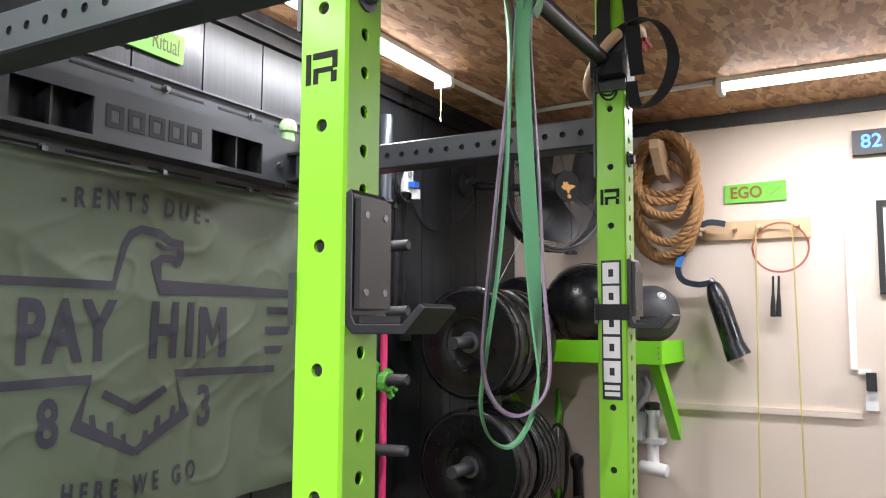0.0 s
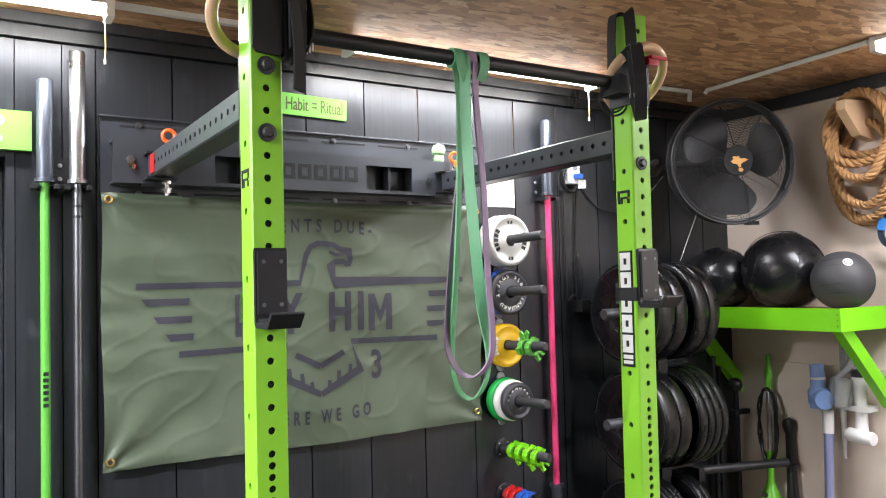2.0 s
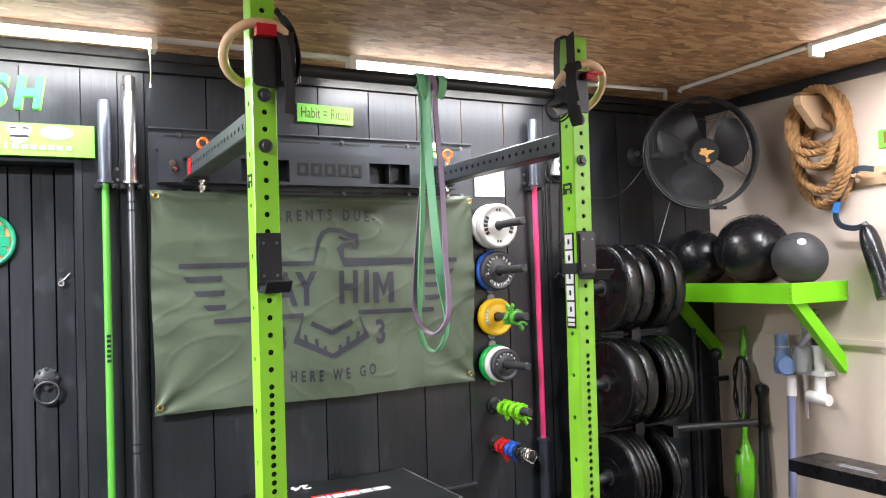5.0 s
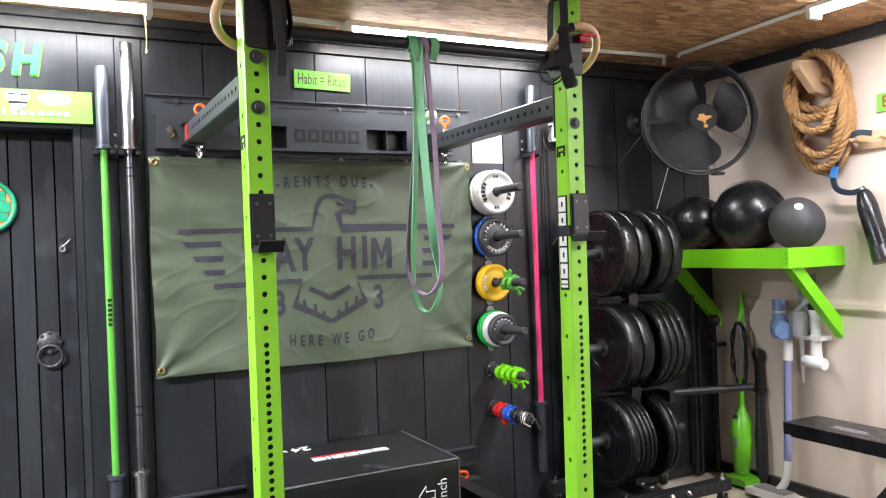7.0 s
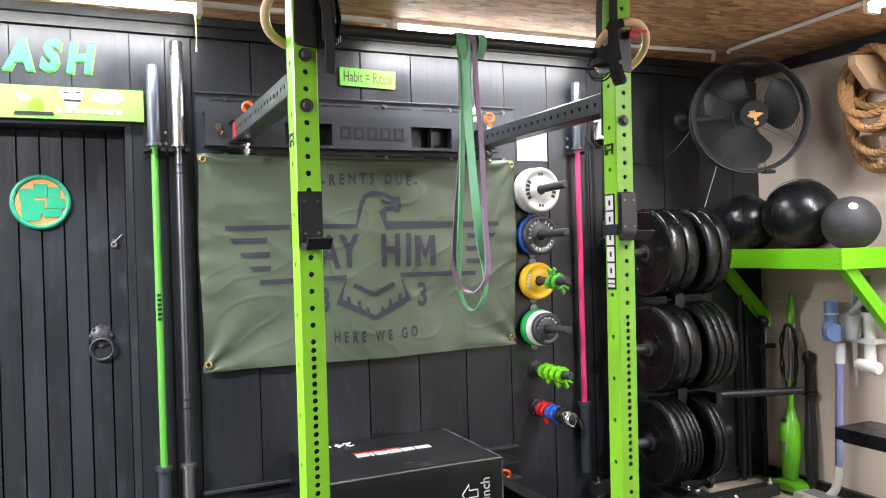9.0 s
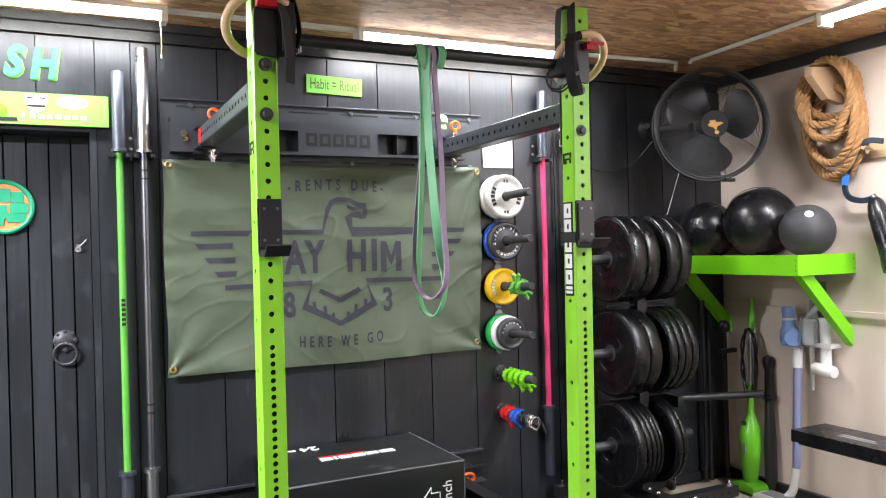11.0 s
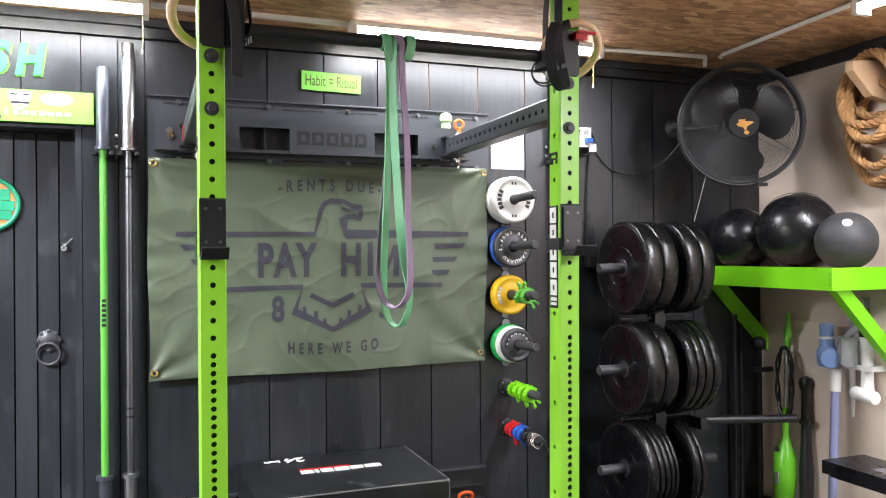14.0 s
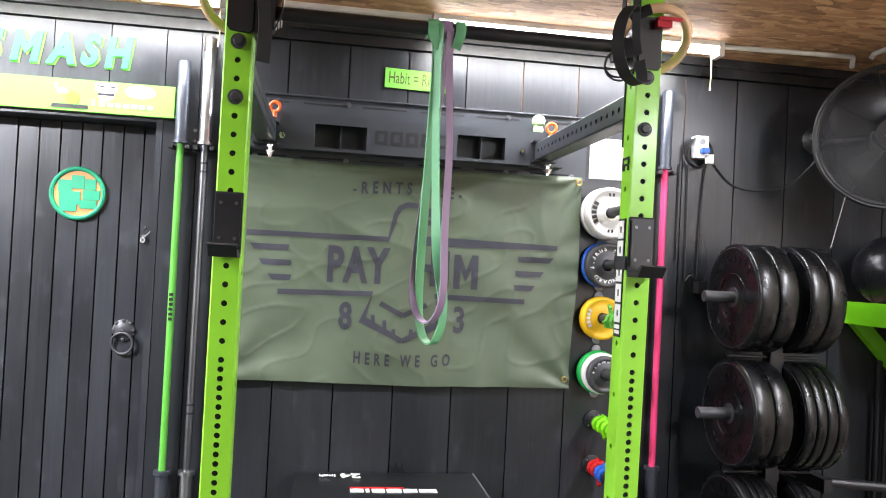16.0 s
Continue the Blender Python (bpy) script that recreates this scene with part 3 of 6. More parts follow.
def square_tube(name, axis_o, u, v, w, length, front, side, mat, parent, label="", r=0.0085):
    """Square tube from axis_o (a corner) with holes in its faces; u is across the front, v runs along."""
    o, u, v = Vector(axis_o), Vector(u), Vector(v)
    n = u.cross(v)              # points out of the front
    bm, bk = B(), B()
    c = 0.004
    holed_face(bm, o + u * c, u, v, w - 2 * c, length, front, r, back=bk)
    holed_face(bm, o + u * w - n * (w) + u * -c * 0 + n * 0 + u * 0 - u * c, -u, v, w - 2 * c, length, front, r, back=bk)
    holed_face(bm, o - n * (w - c), n, v, w - 2 * c, length, side, r, back=bk)
    holed_face(bm, o + u * w - n * c, -n, v, w - 2 * c, length, side, r, back=bk)
    for p, q in ((o + u * c, o - n * c), (o + u * w - n * c, o + u * (w - c)), (o - n * (w - c), o + u * c - n * w), (o + u * (w - c) - n * w, o + u * w - n * (w - c))):
        bm.faces.new([bm.verts.new(x) for x in (q, p, p + v * length, q + v * length)])
    for e in (0, length):
        bm.faces.new([bm.verts.new(o + v * e + u * a - n * b) for a, b in ((0, 0), (w, 0), (w, w), (0, w))])
    bmesh.ops.remove_doubles(bm, verts=bm.verts, dist=1e-5)
    ob = part(name, bm, mat, parent, label)
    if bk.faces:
        tagged(part("bore_shade", bk, M_HOLE, ob), kind="stuff")
    return ob


rack = thing("power_rack", (1.374, 0.61, 0), "lime green fold-back squat rack with charcoal wall arms", "squat rack")
front = [2.007 - 0.0508 * k for k in range(-5, 18)] + [1.1434 - 0.0254 * k for k in range(1, 22)] + [1.1434 - 0.0254 * 21 - 0.0508 * k for k in range(1, 11)]
side = [1.8332 - 0.1524 * k for k in range(-2, 12)]
for xc in (XL, XR):
    lean = 0.0 if xc == XL else 0.010
    square_tube("upright", (xc - W / 2 - lean * 1.5, YF, 0.01), (1, 0, 0), (lean, 0, 1), W, 2.302, [h - 0.01 for h in front], [h - 0.01 for h in side], M_LIME, rack, "lime green powder-coated steel upright")
    part("foot", box(xc - 0.05, xc + 0.05, YF - 0.01, YF + W + 0.01, 0, 0.01), M_DARK, rack, "", False, 0.002)
    for z in (2.007, 1.855):
        b = part("bolt", lathe((xc, YF, z), (0, -1, 0), [(0, 0.021), (0.004, 0.021), (0.005, 0.017), (0.005, 0.013), (0.013, 0.012), (0.015, 0.01), (0.015, 0)], 20), M_PEG if xc == XL else M_DARK, rack, "steel bolt and washer", True)
    # plate that carries the bar
    part("bar_plate", prism([(xc - 0.024, 2.034), (xc + 0.03, 2.030), (xc + 0.0375, 2.04), (xc + 0.0375, 2.17), (xc + 0.026, 2.185), (xc - 0.026, 2.185), (xc - 0.033, 2.17), (xc - 0.033, 2.046)], YF - 0.009, YF - 0.0005), M_DARK, rack, "black steel bar bracket", False, 0.0015)
    s = 1 if xc == XL else -1
    part("bar_plate", box(xc + s * (W / 2 + 0.0005), xc + s * (W / 2 + 0.009), YF - 0.008, YF + W, 2.03, 2.185) if s > 0 else box(xc - W / 2 - 0.009, xc - W / 2 - 0.0005, YF - 0.008, YF + W, 2.03, 2.185), M_DARK, rack, "", False, 0.0015)
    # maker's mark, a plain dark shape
    part("mark", join(*[box(xc - W / 2 - 0.0015, xc - W / 2 + 0.001, y0, y1, z0, z1) for y0, y1, z0, z1 in ((0.634, 0.627, 1.735, 1.775), (0.585, 0.623, 1.767, 1.775), (0.585, 0.592, 1.753, 1.767), (0.592, 0.617, 1.749, 1.755), (0.615, 0.622, 1.735, 1.755), (0.586, 0.594, 1.735, 1.749))]), M_HOLE, rack, "dark stencilled mark")

# pull-up bar
part("pull_up_bar", lathe((XL + W / 2, 0.61, 2.103), (1, 0, 0), [(0, 0), (0, 0.032), (0.012, 0.032), (0.014, 0.0195), (XR - XL - W - 0.014, 0.0195), (XR - XL - W - 0.012, 0.032), (XR - XL - W, 0.032), (XR - XL - W, 0)], 24), M_DARK, rack, "black steel pull-up bar", True)

# arms to the wall, on hinge brackets
for xc in (XL, XR):
    holes = [0.035 + 0.0508 * k for k in range(19)]
    square_tube("arm", (xc - W / 2, YF + W + 0.004, 1.893), (0, 0, 1), (0, 1, 0), W, 1.0, holes, [0.05, 0.95], M_GREY, rack, "charcoal steel arm with a row of holes")
    part("arm_flange", box(xc - 0.0375, xc + 0.0375, YF + W, YF + W + 0.006, 1.81, 2.05), M_GREY, rack, "", False, 0.002)
    part("hinge_bracket", join(box(xc - 0.05, xc + 0.05, 1.615, 1.69, 1.969, 1.977), box(xc - 0.05, xc + 0.05, 1.615, 1.69, 1.884, 1.892), box(xc - 0.055, xc + 0.055, 1.682, 1.69, 1.865, 1.995)), M_DARK, rack, "", False, 0.0015)
    part("hinge_pin", join(rod((xc + 0.02, 1.645, 1.83), (xc + 0.02, 1.645, 2.0), 0.008), lathe((xc + 0.02, 1.645, 1.84), (0, 0, 1), [(0, 0), (0, 0.014), (0.012, 0.014), (0.012, 0.019), (0.016, 0.019), (0.016, 0)], 8), lathe((xc + 0.02, 1.645, 1.872), (0, 0, 1), [(0, 0), (0, 0.016), (0.01, 0.016), (0.01, 0)], 8)), M_CHROME, rack, "bright zinc hinge bolt", True)
    for dx, dz in ((-0.085, 0.0), (0.062, -0.005)):
        part("hinge_bolt", lathe((xc + dx, 1.679, 1.932 + dz), (0, -1, 0), [(0, 0.013), (0.003, 0.013), (0.003, 0.009), (0.012, 0.009), (0.014, 0)], 6), M_CHROME, rack, "bright zinc bolt", True)
    shk = part("pin_shackle", join(rod((xc + 0.03, 1.65, 1.995), (xc + 0.03, 1.65, 2.02), 0.009), ring((xc + 0.03, 1.65, 2.038), (0.3, 1, 0), 0.02, 0.007, 20, 8)), M_ORANGE, rack, "orange locking pin handle", True)
part("warning_tag", box(XL - 0.0405, XL - 0.0385, 1.555, 1.61, 1.9, 1.962), M_RED, rack, "red and white tag")

# wall beam: back plate, channel with cut-outs
beam = part("back_plate", join(box(0.615, 2.185, 1.757, 1.769, 1.835, 2.115), box(0.615, 2.185, 1.745, 1.757, 2.108, 2.115)), M_GREY, rack, "charcoal wall plate", False, 0.002)
# Slots are not cut: dark strips on the plate give their shade.
for k in range(6):
    a = 0.68 + 0.25 * k
    for z in (2.082, 1.852):
        part("slot_shade", box(a, a + 0.19, 1.7555, 1.7575, z - 0.0035, z + 0.0035), M_HOLE, beam)
for x in (0.72, 1.10, 1.46, 1.80, 2.1):
    for z in (2.088, 1.846):
        part("lag_bolt", lathe((x + 0.02, 1.757, z), (0, -1, 0), [(0, 0.013), (0.003, 0.013), (0.003, 0.009), (0.011, 0.009), (0.012, 0)], 8), M_DSTEEL, beam, "", True)
ch = part("channel", grid_plate((0.645, 0.985, 1.20, 1.585, 1.795, 2.06), (1.875, 1.888, 1.985, 2.022), {(1, 1), (3, 1)}, 1.68, 1.686), M_GREY, rack, "charcoal steel channel with two windows")
for z in (1.875, 2.016):
    part("channel_flange", box(0.645, 2.06, 1.6865, 1.756, z, z + 0.006), M_GREY, ch)
for x in (0.979, 1.09, 1.201, 1.579, 1.69, 1.796):
    part("rib", box(x, x + 0.006, 1.69, 1.755, 1.882, 2.015), M_DARK, ch)
# maker's wordmark as plain blocks
for x in (1.235, 1.30, 1.365, 1.43, 1.495):
    part("wordmark_block", grid_plate((x, x + 0.014, x + 0.038, x + 0.052), (1.918, 1.931, 1.963, 1.976), {(1, 1)}, 1.6785, 1.6805), M_HOLE, ch, "dark cut-out block")
for x in (0.70, 1.985):
    part("channel_bolt", lathe((x, 1.68, 1.955), (0, -1, 0), [(0, 0.015), (0.003, 0.015), (0.003, 0.01), (0.012, 0.01), (0.013, 0)], 6), M_STEEL, ch, "", True)

# label and strap on the far upright
lab = part("label", box(XR - W / 2 - 0.0042, XR - W / 2 + 0.0005, 0.583, 0.634, 1.243, 1.592), M_DARK, rack, "black label with white block shapes")
for z in (1.286, 1.346, 1.406, 1.474, 1.533):
    bm = grid_plate((0.587, 0.602, 0.615, 0.630), (z, z + 0.017, z + 0.036, z + 0.053), {(1, 1)}, 0.0, 0.0014)
    bmesh.ops.transform(bm, matrix=Matrix(((0, 1, 0, XR - W / 2 - 0.0056), (1, 0, 0, 0), (0, 0, 1, 0), (0, 0, 0, 1))), verts=bm.verts)
    part("label_block", bm, M_LETTER, lab, "white block")
for z0, z1 in ((1.252, 1.262), (1.267, 1.279)):
    part("label_block", box(XR - W / 2 - 0.0056, XR - W / 2 - 0.004, 0.589, 0.628, z0, z1), M_LETTER, lab, "white block")


# J-cups
def j_cup(xc, z):
    t = thing("j_cup", (xc, YF, z), "black steel j-cup hooked on a lime upright", "j-cup", "j-cups")
    prof = [(YF - 0.0005, z + 0.172), (YF - 0.008, z + 0.176), (YF - 0.012, z + 0.17), (YF - 0.012, z + 0.022), (YF - 0.018, z + 0.012), (YF - 0.083, z + 0.012), (YF - 0.108, z + 0.036), (YF - 0.115, z + 0.031), (YF - 0.087, z), (YF - 0.012, z), (YF - 0.002, z + 0.01)]
    part("hook", prism(prof, xc - 0.037, xc + 0.037, axis="x"), M_DARK, t, "", False, 0.0015)
    part("liner", box(xc - 0.033, xc + 0.033, YF - 0.021, YF - 0.0125, z + 0.03, z + 0.165), M_PLAST, t, "matt plastic liner", False, 0.002)
    part("lip_liner", box(xc - 0.034, xc + 0.034, YF - 0.08, YF - 0.021, z + 0.0125, z + 0.021), M_PLAST, t, "", False, 0.002)
    for dx in (-0.02, 0.02):
        for dz in (0.05, 0.145):
            part("screw", lathe((xc + dx, YF - 0.021, z + dz), (0, -1, 0), [(0, 0.005), (0.0012, 0.0045), (0.0012, 0)], 8), M_DSTEEL, t, "", True)
    if xc == XR:
        part("side_guard", box(xc - W / 2 - 0.006, xc - W / 2 - 0.0015, YF - 0.005, YF + W + 0.004, z + 0.02, z + 0.06), M_WEB, t, "black side strap")
    part("pin_tab", box(xc - W / 2 - 0.005, xc - W / 2 - 0.0005, YF + W - 0.004, YF + W + 0.006, z + 0.01, z + 0.075), M_DSTEEL, t)
    return t


j_cup(XL, 1.421)
j_cup(XR, 1.421)

# ---- banner ----
BX0, BX1, BZ0, BZ1 = 0.607, 2.178, 0.905, 1.848


def banner_y(x, z):
    """How far the canvas hangs off the boards."""
    u, v = (x - BX0) / (BX1 - BX0), (z - BZ0) / (BZ1 - BZ0)
    n = noise.noise((x * 2.2, z * 2.4, 3.1)) * 0.011 + noise.noise((x * 6 + z * 4, z * 5 - x * 2, 7.7)) * 0.005
    n += (1 - abs(noise.noise((x * 3.1 + z * 1.7, z * 2.6 - x * 1.1, 11.3)))) ** 6 * 0.0045 + (1 - abs(noise.noise((x * 7, z * 8, 4.2)))) ** 8 * 0.0008 + (1 - abs(noise.noise((x * 9 + z * 6, z * 13 - x * 5, 2.2)))) ** 14 * 0.0002 + (1 - abs(noise.noise((x * 4 - z * 5, z * 4 + x * 3, 8.9)))) ** 22 * 0.0028
    diag = math.sin((x * 1.2 + z * 3.0) * 5.5 + 2 * noise.noise((x * 1.5, z * 1.5, 0))) * 0.0022 * (1 - abs(2 * u - 1) * 0.4)
    for cx, cz, sx, sz in ((BX0, BZ1, 1, -1), (BX1, BZ1, -1, -1), (BX0, BZ0, 1, 1), (BX1, BZ0, -1, 1)):
        dx, dz = (x - cx) * sx, (z - cz) * sz
        q = math.hypot(dx, dz) + 1e-4
        diag += 0.008 * math.sin(9 * math.atan2(dz, dx)) * math.exp(-q / 0.35) * min(1, q / 0.06)
    diag += 0.004 * math.sin(z * 38 + 3 * math.sin(z * 9)) * (math.exp(-u / 0.05) + math.exp(-(1 - u) / 0.05)) + 0.004 * math.sin(x * 23 + 2 * math.sin(x * 7)) * math.exp(-v / 0.06)
    edge = 0.010 * math.exp(-((v - 0.965) / 0.012) ** 2) * (0.4 + 0.6 * math.sin(u * math.pi))
    return 1.738 - 0.006 * math.sin(u * math.pi) - n - diag - edge + (0.008 if v > 0.985 else 0)


def banner_xz(u, v):
    sag = -0.012 * math.sin(u * math.pi) if v > 0.5 else 0.012 * math.sin(u * 9) * 0.3
    side = 0.008 * math.sin(v * 7 + 1) + 0.012 * math.sin(v * math.pi)
    x = BX0 + (BX1 - BX0) * u + (side * (1 - 2 * u)) - 0.024 * u * (1 - v)
    return x, BZ0 + (BZ1 - BZ0) * v + sag * abs(2 * v - 1)


def banner():
    t = thing("banner", (1.39, 1.75, BZ0), "olive canvas banner with violet-grey eagle print, hung by grommets", "banner")
    bm = B()
    nu, nv = 200, 120
    grid = []
    for j in range(nv + 1):
        row = []
        for i in range(nu + 1):
            x, z = banner_xz(i / nu, j / nv)
            row.append(bm.verts.new((x, banner_y(x, z), z)))
        grid.append(row)
    for j in range(nv):
        for i in range(nu):
            bm.faces.new((grid[j][i], grid[j][i + 1], grid[j + 1][i + 1], grid[j + 1][i]))
    ret = bmesh.ops.extrude_face_region(bm, geom=bm.faces[:])
    for g in ret["geom"]:
        if isinstance(g, bmesh.types.BMVert):
            g.co.y += 0.0015
    bmesh.ops.recalc_face_normals(bm, faces=bm.faces)
    part("canvas", bm, M_FABRIC, t, "", True, angle=60)

    def lay(name, bm):
        for _ in range(5):
            long = [e for e in bm.edges if e.calc_length() > 0.016]
            if long:
                bmesh.ops.subdivide_edges(bm, edges=long, cuts=1, use_grid_fill=False)
        bmesh.ops.triangulate(bm, faces=bm.faces)
        for v in bm.verts:
            v.co.y = banner_y(v.co.x, v.co.z) - 0.0022
        part(name, bm, M_PRINT, t, "", True)

    def stroke(name, pts, w):
        """A flat stroke of width w along (x, z) points."""
        bm = B()
        left, right = [], []
        for k, (x, z) in enumerate(pts):
            a, b = Vector(pts[max(k - 1, 0)]), Vector(pts[min(k + 1, len(pts) - 1)])
            d = (b - a).normalized()
            n = Vector((-d.y, d.x)) * w / 2
            if 0 < k < len(pts) - 1:
                d1 = (Vector(pts[k]) - Vector(pts[k - 1])).normalized()
                n = n / max(d.dot(d1), 0.5)
            left.append(bm.verts.new((x + n.x, 1.7, z + n.y)))
            right.append(bm.verts.new((x - n.x, 1.7, z - n.y)))
        for k in range(len(pts) - 1):
            bm.faces.new((left[k], right[k], right[k + 1], left[k + 1]))
        lay(name, bm)

    C = 1.395
    # eagle's head and wings, drawn as flat strokes
    head = [(0.725, 1.524), (1.318, 1.524), (1.345, 1.63), (1.362, 1.662), (1.392, 1.676), (1.452, 1.672), (1.49, 1.652), (1.525, 1.648), (1.531, 1.61), (1.522, 1.588)]
    stroke("print_head", head, 0.021)
    stroke("print_beak", [(1.522, 1.592), (1.50, 1.604), (1.462, 1.603), (1.447, 1.592), (1.463, 1.524), (2.065, 1.524)], 0.021)
    stroke("print_beak_line", [(1.44, 1.642), (1.47, 1.632), (1.52, 1.638)], 0.014)
    for s in (-1, 1):
        for a, b, z in ((0.655, 0.492, 1.467), (0.615, 0.482, 1.404), (0.575, 0.478, 1.342)):
            x0, x1 = C + s * a, C + s * b
            bm = B()
            bm.faces.new([bm.verts.new((x, 1.7, zz)) for x, zz in ((x0, z + 0.012), (x1, z + 0.012), (x1 - s * -0.004, z - 0.012), (x0 - s * 0.018, z - 0.012))])
            lay("print_feather", bm)
        stroke("print_shield", [(C + s * 0.53, 1.282), (C + s * 0.135, 1.288), (C + s * 0.172, 1.178), (C, 1.092)], 0.022)
        stroke("print_chevron", [(C + s * 0.1, 1.25), (C, 1.2)], 0.022)
        for dx, z0, dz in ((0.125, 1.155, 0.045), (0.075, 1.128, 0.05), (0.035, 1.108, 0.035)):
            stroke("print_tick", [(C + s * dx, z0), (C + s * (dx + 0.004), z0 + dz)], 0.016)

    def words(name, text, x, z, size, stretch, bold, spacing=1.0, bow=0.0):
        bm = letters(text, on_north(x, 1.7, z), size, stretch, bold, 0.0, spacing)
        for v in bm.verts:
            v.co.z += bow * ((v.co.x - x) / 0.25) ** 2
        for piece in islands(bm):
            lay(name, piece)
    words("print_letter", "PAY", 1.19, 1.4, 0.205, 0.66, 0.0075, 1.12)
    words("print_letter", "H", 1.482, 1.4, 0.205, 0.70, 0.0075)
    words("print_letter", "I", 1.573, 1.4, 0.205, 0.72, 0.0075)
    l, r, b, t2, w = 1.606, 1.712, 1.326, 1.474, 0.028
    m = (l + r) / 2
    bm = B()
    for quad in (((l, b), (l + w, b), (l + w, t2), (l, t2)), ((r - w, b), (r, b), (r, t2), (r - w, t2)),
                 ((l + w, t2 - 0.055), (m, b + 0.03), (m, t2 - 0.07), (l + w, t2)), ((m, b + 0.03), (r - w, t2 - 0.055), (r - w, t2), (m, t2 - 0.07))):
        bm.faces.new([bm.verts.new((x, 1.7, z)) for x, z in quad])
    bmesh.ops.remove_doubles(bm, verts=bm.verts, dist=1e-4)
    lay("print_letter", bm)
    words("print_letter", "-RENTS DUE-", C - 0.005, 1.742, 0.070, 0.70, 0.002, 1.75, -0.014)
    words("print_letter", "HERE WE GO", C + 0.005, 1.005, 0.070, 0.62, 0.002, 1.8, 0.016)
    words("print_number", "8", 1.150, 1.185, 0.155, 0.72, 0.0045)
    words("print_number", "3", 1.64, 1.185, 0.155, 0.72, 0.0045)
    for u, v in ((0.013, 0.972), (0.987, 0.972), (0.987, 0.045), (0.013, 0.035)):
        x, z = banner_xz(u, v)
        g = part("grommet", ring((x, banner_y(x, z) - 0.002, z), (0, 1, 0), 0.011, 0.004, 20, 8), M_BRASS, t, "brass grommet", True)
        part("screw", lathe((x, banner_y(x, z) + 0.002, z), (0, -1, 0), [(0, 0.008), (0.004, 0.007), (0.005, 0)], 10), M_DSTEEL, g, "", True)
    return t


banner()

# ---- signs on the boards ----
M_INK = material("dark_olive_ink", (0.085, 0.062, 0.015), 0.6, vary=0.3, fine=60)
sg = thing("sign", (1.405, NW, 2.22), "lime green wall sign with brown lettering", "sign")
part("board", prism([(1.268, 2.266), (1.545, 2.258), (1.541, 2.174), (1.268, 2.18)], NW - 0.01, NW - 0.002), M_SIGN, sg, "", False, 0.002)
for piece in islands(letters("Habit = Ritual", on_north(1.405, NW - 0.0105, 2.22, -1.2), 0.072, 0.60, 0.0004, 0.0008)):
    part("letter", piece, M_INK, sg, "brown letter")

def block_m(x, z, grow, y0, y1):
    """A slanted block letter M on the north wall."""
    l, h, w = 0.052 + grow, 0.063 + grow, 0.028 + 2 * grow
    poly = [(-l, -h), (-l + w, -h), (-l + w, h - 0.062), (0, -h + 0.034), (l - w, h - 0.062), (l - w, -h), (l, -h), (l, h), (l - w + 0.003, h), (0, h - 0.05), (-l + w - 0.003, h), (-l, h)]
    return prism([(x + u + 0.16 * v, z + v) for u, v in poly], y0, y1)


sm = thing("sign", (0.0, NW, 2.22), "bright green cut-out letters on black boards", "sign")
for k, (ch, x) in enumerate((("S", -0.318), ("M", -0.18), ("A", -0.050), ("S", 0.057), ("H", 0.166))):
    z, turn = 2.222 + 0.004 * (k % 2), (0, -2, 1, -1, 2)[k]
    if ch == "M":
        face, edge = block_m(x, z, 0.0, NW - 0.010, NW - 0.002), block_m(x + 0.004, z - 0.003, 0.003, NW - 0.0035, NW - 0.0005)
    else:
        face = letters(ch, on_north(x, NW - 0.006, z, turn), 0.165, 0.82, 0.008, 0.004, shear=0.22)
        edge = letters(ch, on_north(x + 0.004, NW - 0.001, z - 0.003, turn), 0.167, 0.82, 0.010, 0.002, shear=0.22)
    part("letter", face, M_SMASH, sm, "green letter", bevel=0.0)
    part("letter_edge", edge, M_SIGN, sm, "pale green edge")

bd = thing("sign_board", (-0.1, 1.74, 1.975), "lime green board over the door with stickers", "sign board")
part("board", box(-0.62, 0.408, 1.742, NW - 0.002, 1.974, 2.102), M_SIGN, bd, "", False, 0.003)
part("sticker", join(box(0.098, 0.182, 1.7395, 1.7418, 2.062, 2.094), prism([(0.106, 2.058), (0.174, 2.058), (0.168, 2.034), (0.14, 2.02), (0.112, 2.034)], 1.7395, 1.7418)), M_WHITE, bd, "white badge sticker")
part("sticker_bar", join(box(0.106, 0.13, 1.7385, 1.7394, 2.078, 2.085), box(0.15, 0.174, 1.7385, 1.7394, 2.078, 2.085), box(0.108, 0.172, 1.7385, 1.7394, 2.044, 2.054)), M_DARK, bd, "dark print bars")
part("sticker_bar", box(0.122, 0.158, 1.7385, 1.7394, 2.032, 2.039), M_COPPER, bd, "orange print bar")
oval = lathe((0.0, 1.7418, 0.0), (0, -1, 0), [(0, 0.026), (0.0015, 0.026), (0.0015, 0)], 28)
bmesh.ops.transform(oval, matrix=Matrix.Translation((0.272, 0, 2.068)) @ Matrix.Diagonal((2.3, 1, 1, 1)), verts=oval.verts)
part("sticker", oval, M_LETTER, bd, "white oval sticker")
for k, w in enumerate((0.012, 0.02, 0.022, 0.02, 0.022, 0.022, 0.02, 0.022)):
    part("sticker_bar", box(0.085 + 0.031 * k, 0.085 + 0.031 * k + w, 1.7395, 1.7418, 2.0, 2.016 + 0.008 * (k < 2)), M_LETTER, bd, "white block of a wordmark")
part("sticker", prism([(-0.07, 1.985), (0.075, 1.985), (0.07, 2.0), (-0.065, 2.0)], 1.7395, 1.7418), M_DARK, bd, "dark print bar")
